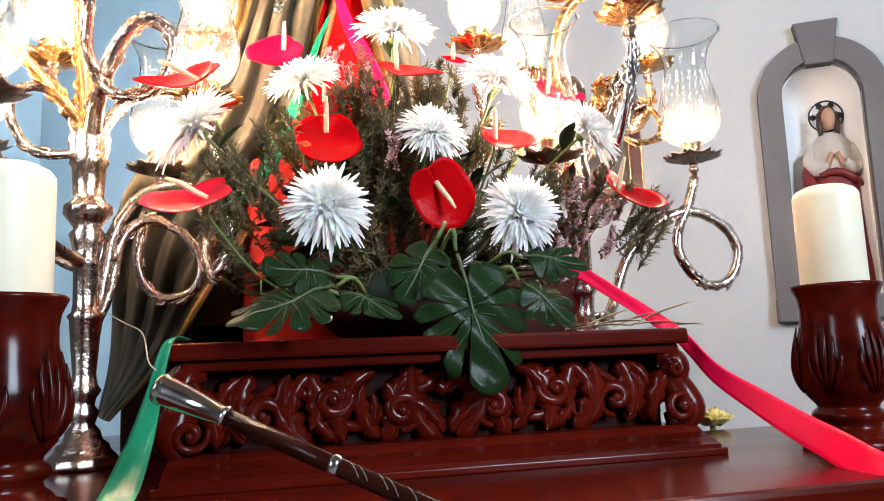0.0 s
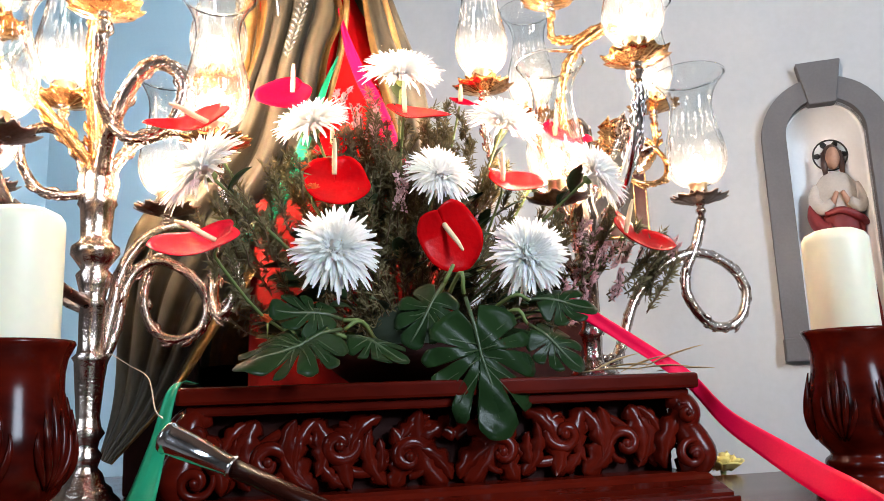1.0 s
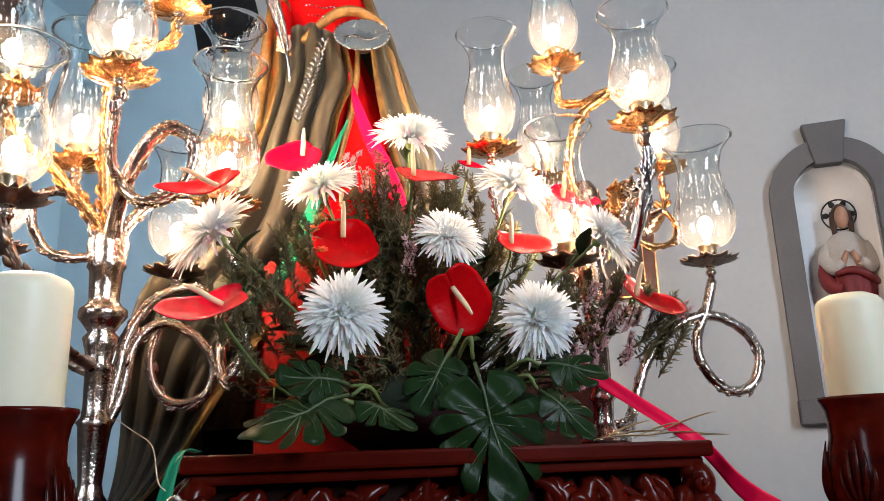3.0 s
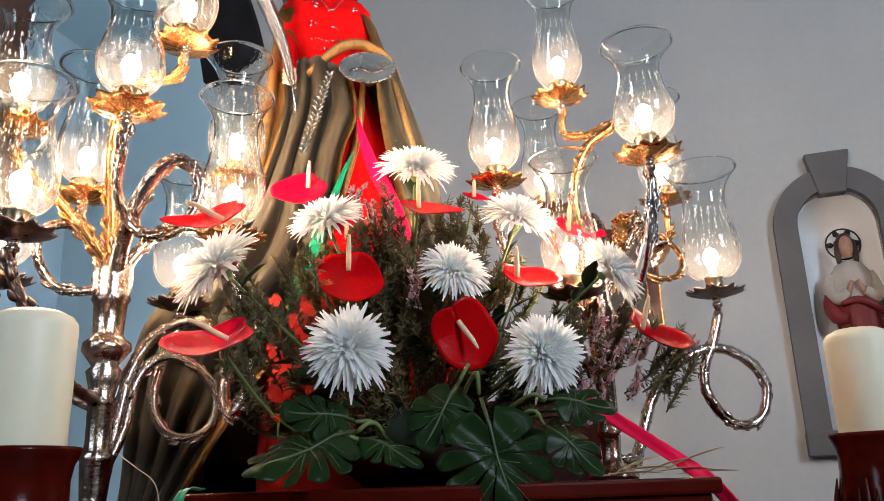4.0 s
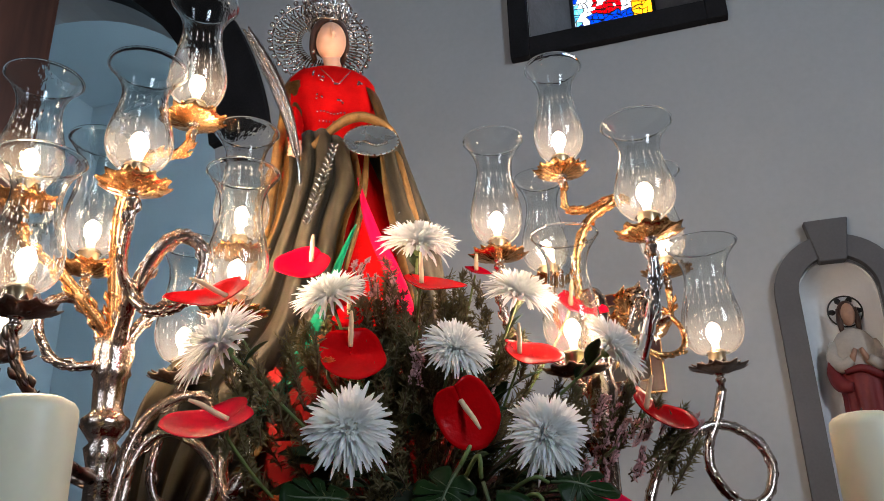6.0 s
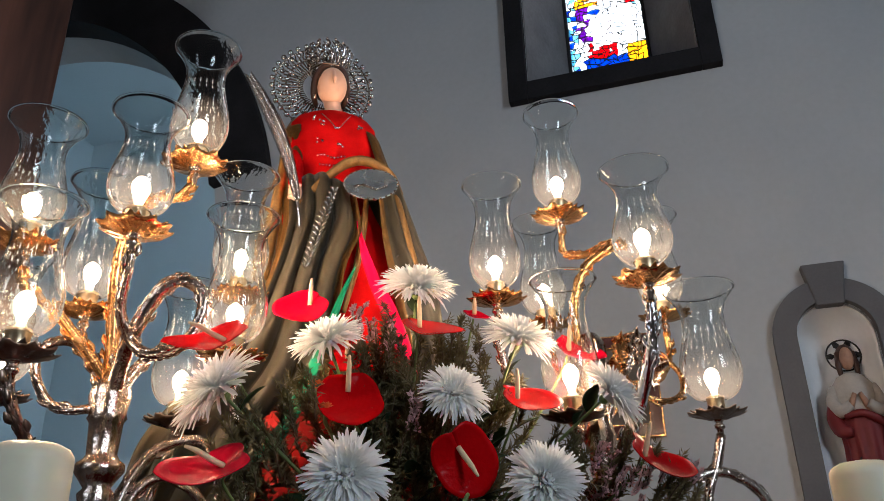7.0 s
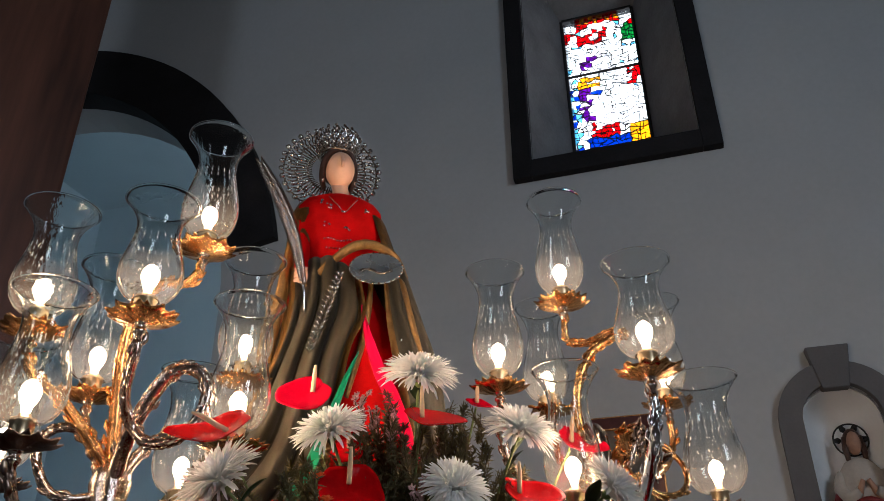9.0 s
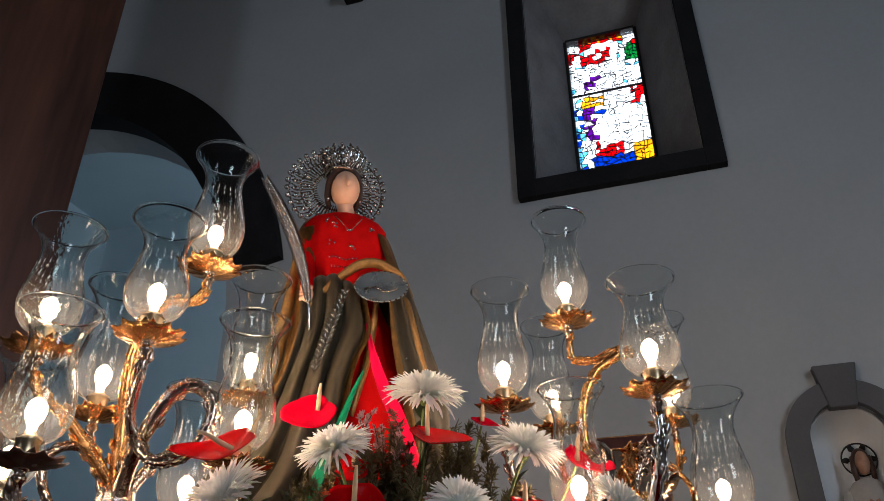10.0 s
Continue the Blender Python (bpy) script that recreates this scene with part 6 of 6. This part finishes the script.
for k in range(7):
    p = Vector((0.50 + 0.028 * k, 1.15 + 0.012 * k, BTOP + 0.006 + 0.004 * (k % 3)))
    ob = thing("dry_leaf", p, "long dry straw-coloured leaf lying on the plinth", "leaf", "dry leaves on the plinth")
    bm = bmesh.new()
    leaf_blade(bm, Matrix.Rotation(rng.uniform(-2.1, -0.9), 4, "Z") @ Matrix.Rotation(0.12 + 0.3 * (k % 2), 4, "X"), rng.uniform(0.07, 0.12), 0.009, 0.1)
    part("blade", bm, DRYLEAF, ob)


def sprigs(name, spots, mat, label, needles, length, seed, blob=False):
    """Feathery filling green: twigs thick with needles, as one mass."""
    rnd = random.Random(seed)
    bm, tw = bmesh.new(), bmesh.new()
    verts, faces = [], []
    for p, d, size in spots:
        p, d = Vector(p), Vector(d).normalized()
        base = p - d * size
        mid = base.lerp(p, 0.5) + Vector((rnd.uniform(-1, 1), rnd.uniform(-1, 1), rnd.uniform(-1, 1))) * 0.012
        line = spline([base, mid, p], 6)
        tube(tw, line, (0.0016, 0.0008), 5)
        for k in range(needles):
            i = rnd.randrange(1, len(line))
            q = line[i - 1].lerp(line[i], rnd.random())
            v = (d * rnd.uniform(0.3, 1.1) + Vector((rnd.gauss(0, 1), rnd.gauss(0, 1), rnd.gauss(0, 1))) * 0.55).normalized()
            w = v.orthogonal().normalized() * (0.0016 if not blob else 0.0026)
            ln = length * rnd.uniform(0.6, 1.3)
            n0 = len(verts)
            verts += [q, q + v * ln * 0.5 + w, q + v * ln, q + v * ln * 0.5 - w, q + v * ln * 0.5 + v.cross(w)]
            faces += [(n0, n0 + 1, n0 + 4), (n0 + 1, n0 + 2, n0 + 4), (n0 + 2, n0 + 3, n0 + 4), (n0 + 3, n0, n0 + 4)]
    bm.free()
    me = bpy.data.meshes.new(name)
    me.from_pydata([tuple(v) for v in verts], [], faces)
    me.materials.append(mat)
    ob = tagged(new(name, me), label, "foliage", kind="stuff")
    part("twigs", tw, TWIG, ob)
    return ob


rng = random.Random(4)
green, pink = [], []
for k in range(300):
    a, e = rng.uniform(0, math.pi), rng.uniform(-0.1, 1.45)
    d = Vector((math.cos(a) * math.cos(e) * 0.34, -math.sin(a) * math.cos(e) * 0.18, 0.10 + 0.37 * math.sin(e)))
    s = rng.uniform(0.55, 1.0)
    green.append((HEART + d * s, d + Vector((0, 0, 0.1)), rng.uniform(0.06, 0.12)))
for x, y, z in ((-0.055, 1.22, 1.55), (-0.03, 1.24, 1.60), (0.0, 1.25, 1.56), (0.03, 1.25, 1.64), (-0.04, 1.22, 1.50), (0.20, 1.30, 1.72), (0.21, 1.28, 1.66), (0.23, 1.27, 1.60), (0.19, 1.33, 1.78), (0.35, 1.40, 1.82), (0.36, 1.36, 1.76),
                (0.62, 1.22, 1.56), (0.66, 1.20, 1.50), (0.70, 1.20, 1.51), (0.50, 1.24, 1.56), (0.53, 1.22, 1.52)):
    for j in range(5):
        green.append(((x + rng.gauss(0, 0.015), y + rng.gauss(0, 0.015), z + rng.gauss(0, 0.02)), (x - 0.27 + rng.gauss(0, 0.1), y - 1.5, 0.7), rng.uniform(0.06, 0.10)))
for x, y, z in ((0.16, 1.34, 1.80), (0.19, 1.35, 1.79), (0.20, 1.33, 1.76), (0.56, 1.20, 1.54), (0.59, 1.19, 1.50), (0.62, 1.20, 1.47), (0.55, 1.21, 1.47), (0.71, 1.19, 1.515), (0.23, 1.22, 1.62), (0.52, 1.20, 1.42), (0.15, 1.30, 1.50), (0.36, 1.28, 1.55)):
    for j in range(4):
        pink.append(((x + rng.gauss(0, 0.012), y + rng.gauss(0, 0.012), z + rng.gauss(0, 0.014)), (x - 0.27 + rng.gauss(0, 0.15), y - 1.55, 0.8), rng.uniform(0.03, 0.06)))
sprigs("filler_greenery", green, NEEDLE, "feathery grey-green filler sprigs packed between the flowers", 95, 0.017, 6)
sprigs("heather_sprigs", pink, HEATHER, "small dusty pink heather sprigs among the flowers", 60, 0.008, 7, True)
for x, y, z, r in ((0.075, 1.27, 1.64, 0.018), (0.09, 1.25, 1.60, 0.016), (0.02, 1.24, 1.385, 0.018)):
    ob = thing("orange_flower", (x, y, z), "small orange blossom half hidden in the greenery", "flower", "orange blossoms")
    bm = bmesh.new()
    for k in range(14):
        a = k * 2.4
        leaf_blade(bm, Matrix.Rotation(a, 4, "Z") @ Matrix.Rotation(radians(35 + 2 * k), 4, "X"), r, r * 0.35, 0.1)
    part("bloom", bm, ORANGE, ob)
    bm = bmesh.new()
    tube(bm, [HEART - Vector((x, y, z)), Vector((0, 0, -0.02)), Vector((0, 0, 0))], (0.002, 0.002), 5)
    part("stem", bm, STEM, ob)
# the dark bowl that holds the stems
bowl = thing("flower_bowl", (HEART.x, HEART.y - 0.03, BTOP), "low dark bowl with wet foam hidden under the flowers", "bowl")
bm = bmesh.new()
lathe(bm, [(0, 0), (0.10, 0), (0.14, 0.03), (0.15, 0.06), (0.145, 0.062), (0.13, 0.055), (0, 0.055)], 32)
part("dish", bm, DARKWOOD, bowl)
bm = bmesh.new()
lathe(bm, [(0, 0.056), (0.125, 0.056), (0.11, 0.10), (0.07, 0.13), (0, 0.14)], 24)
part("foam", bm, material("wet_green_foam", (0.02, 0.03, 0.015), 0.9), bowl)
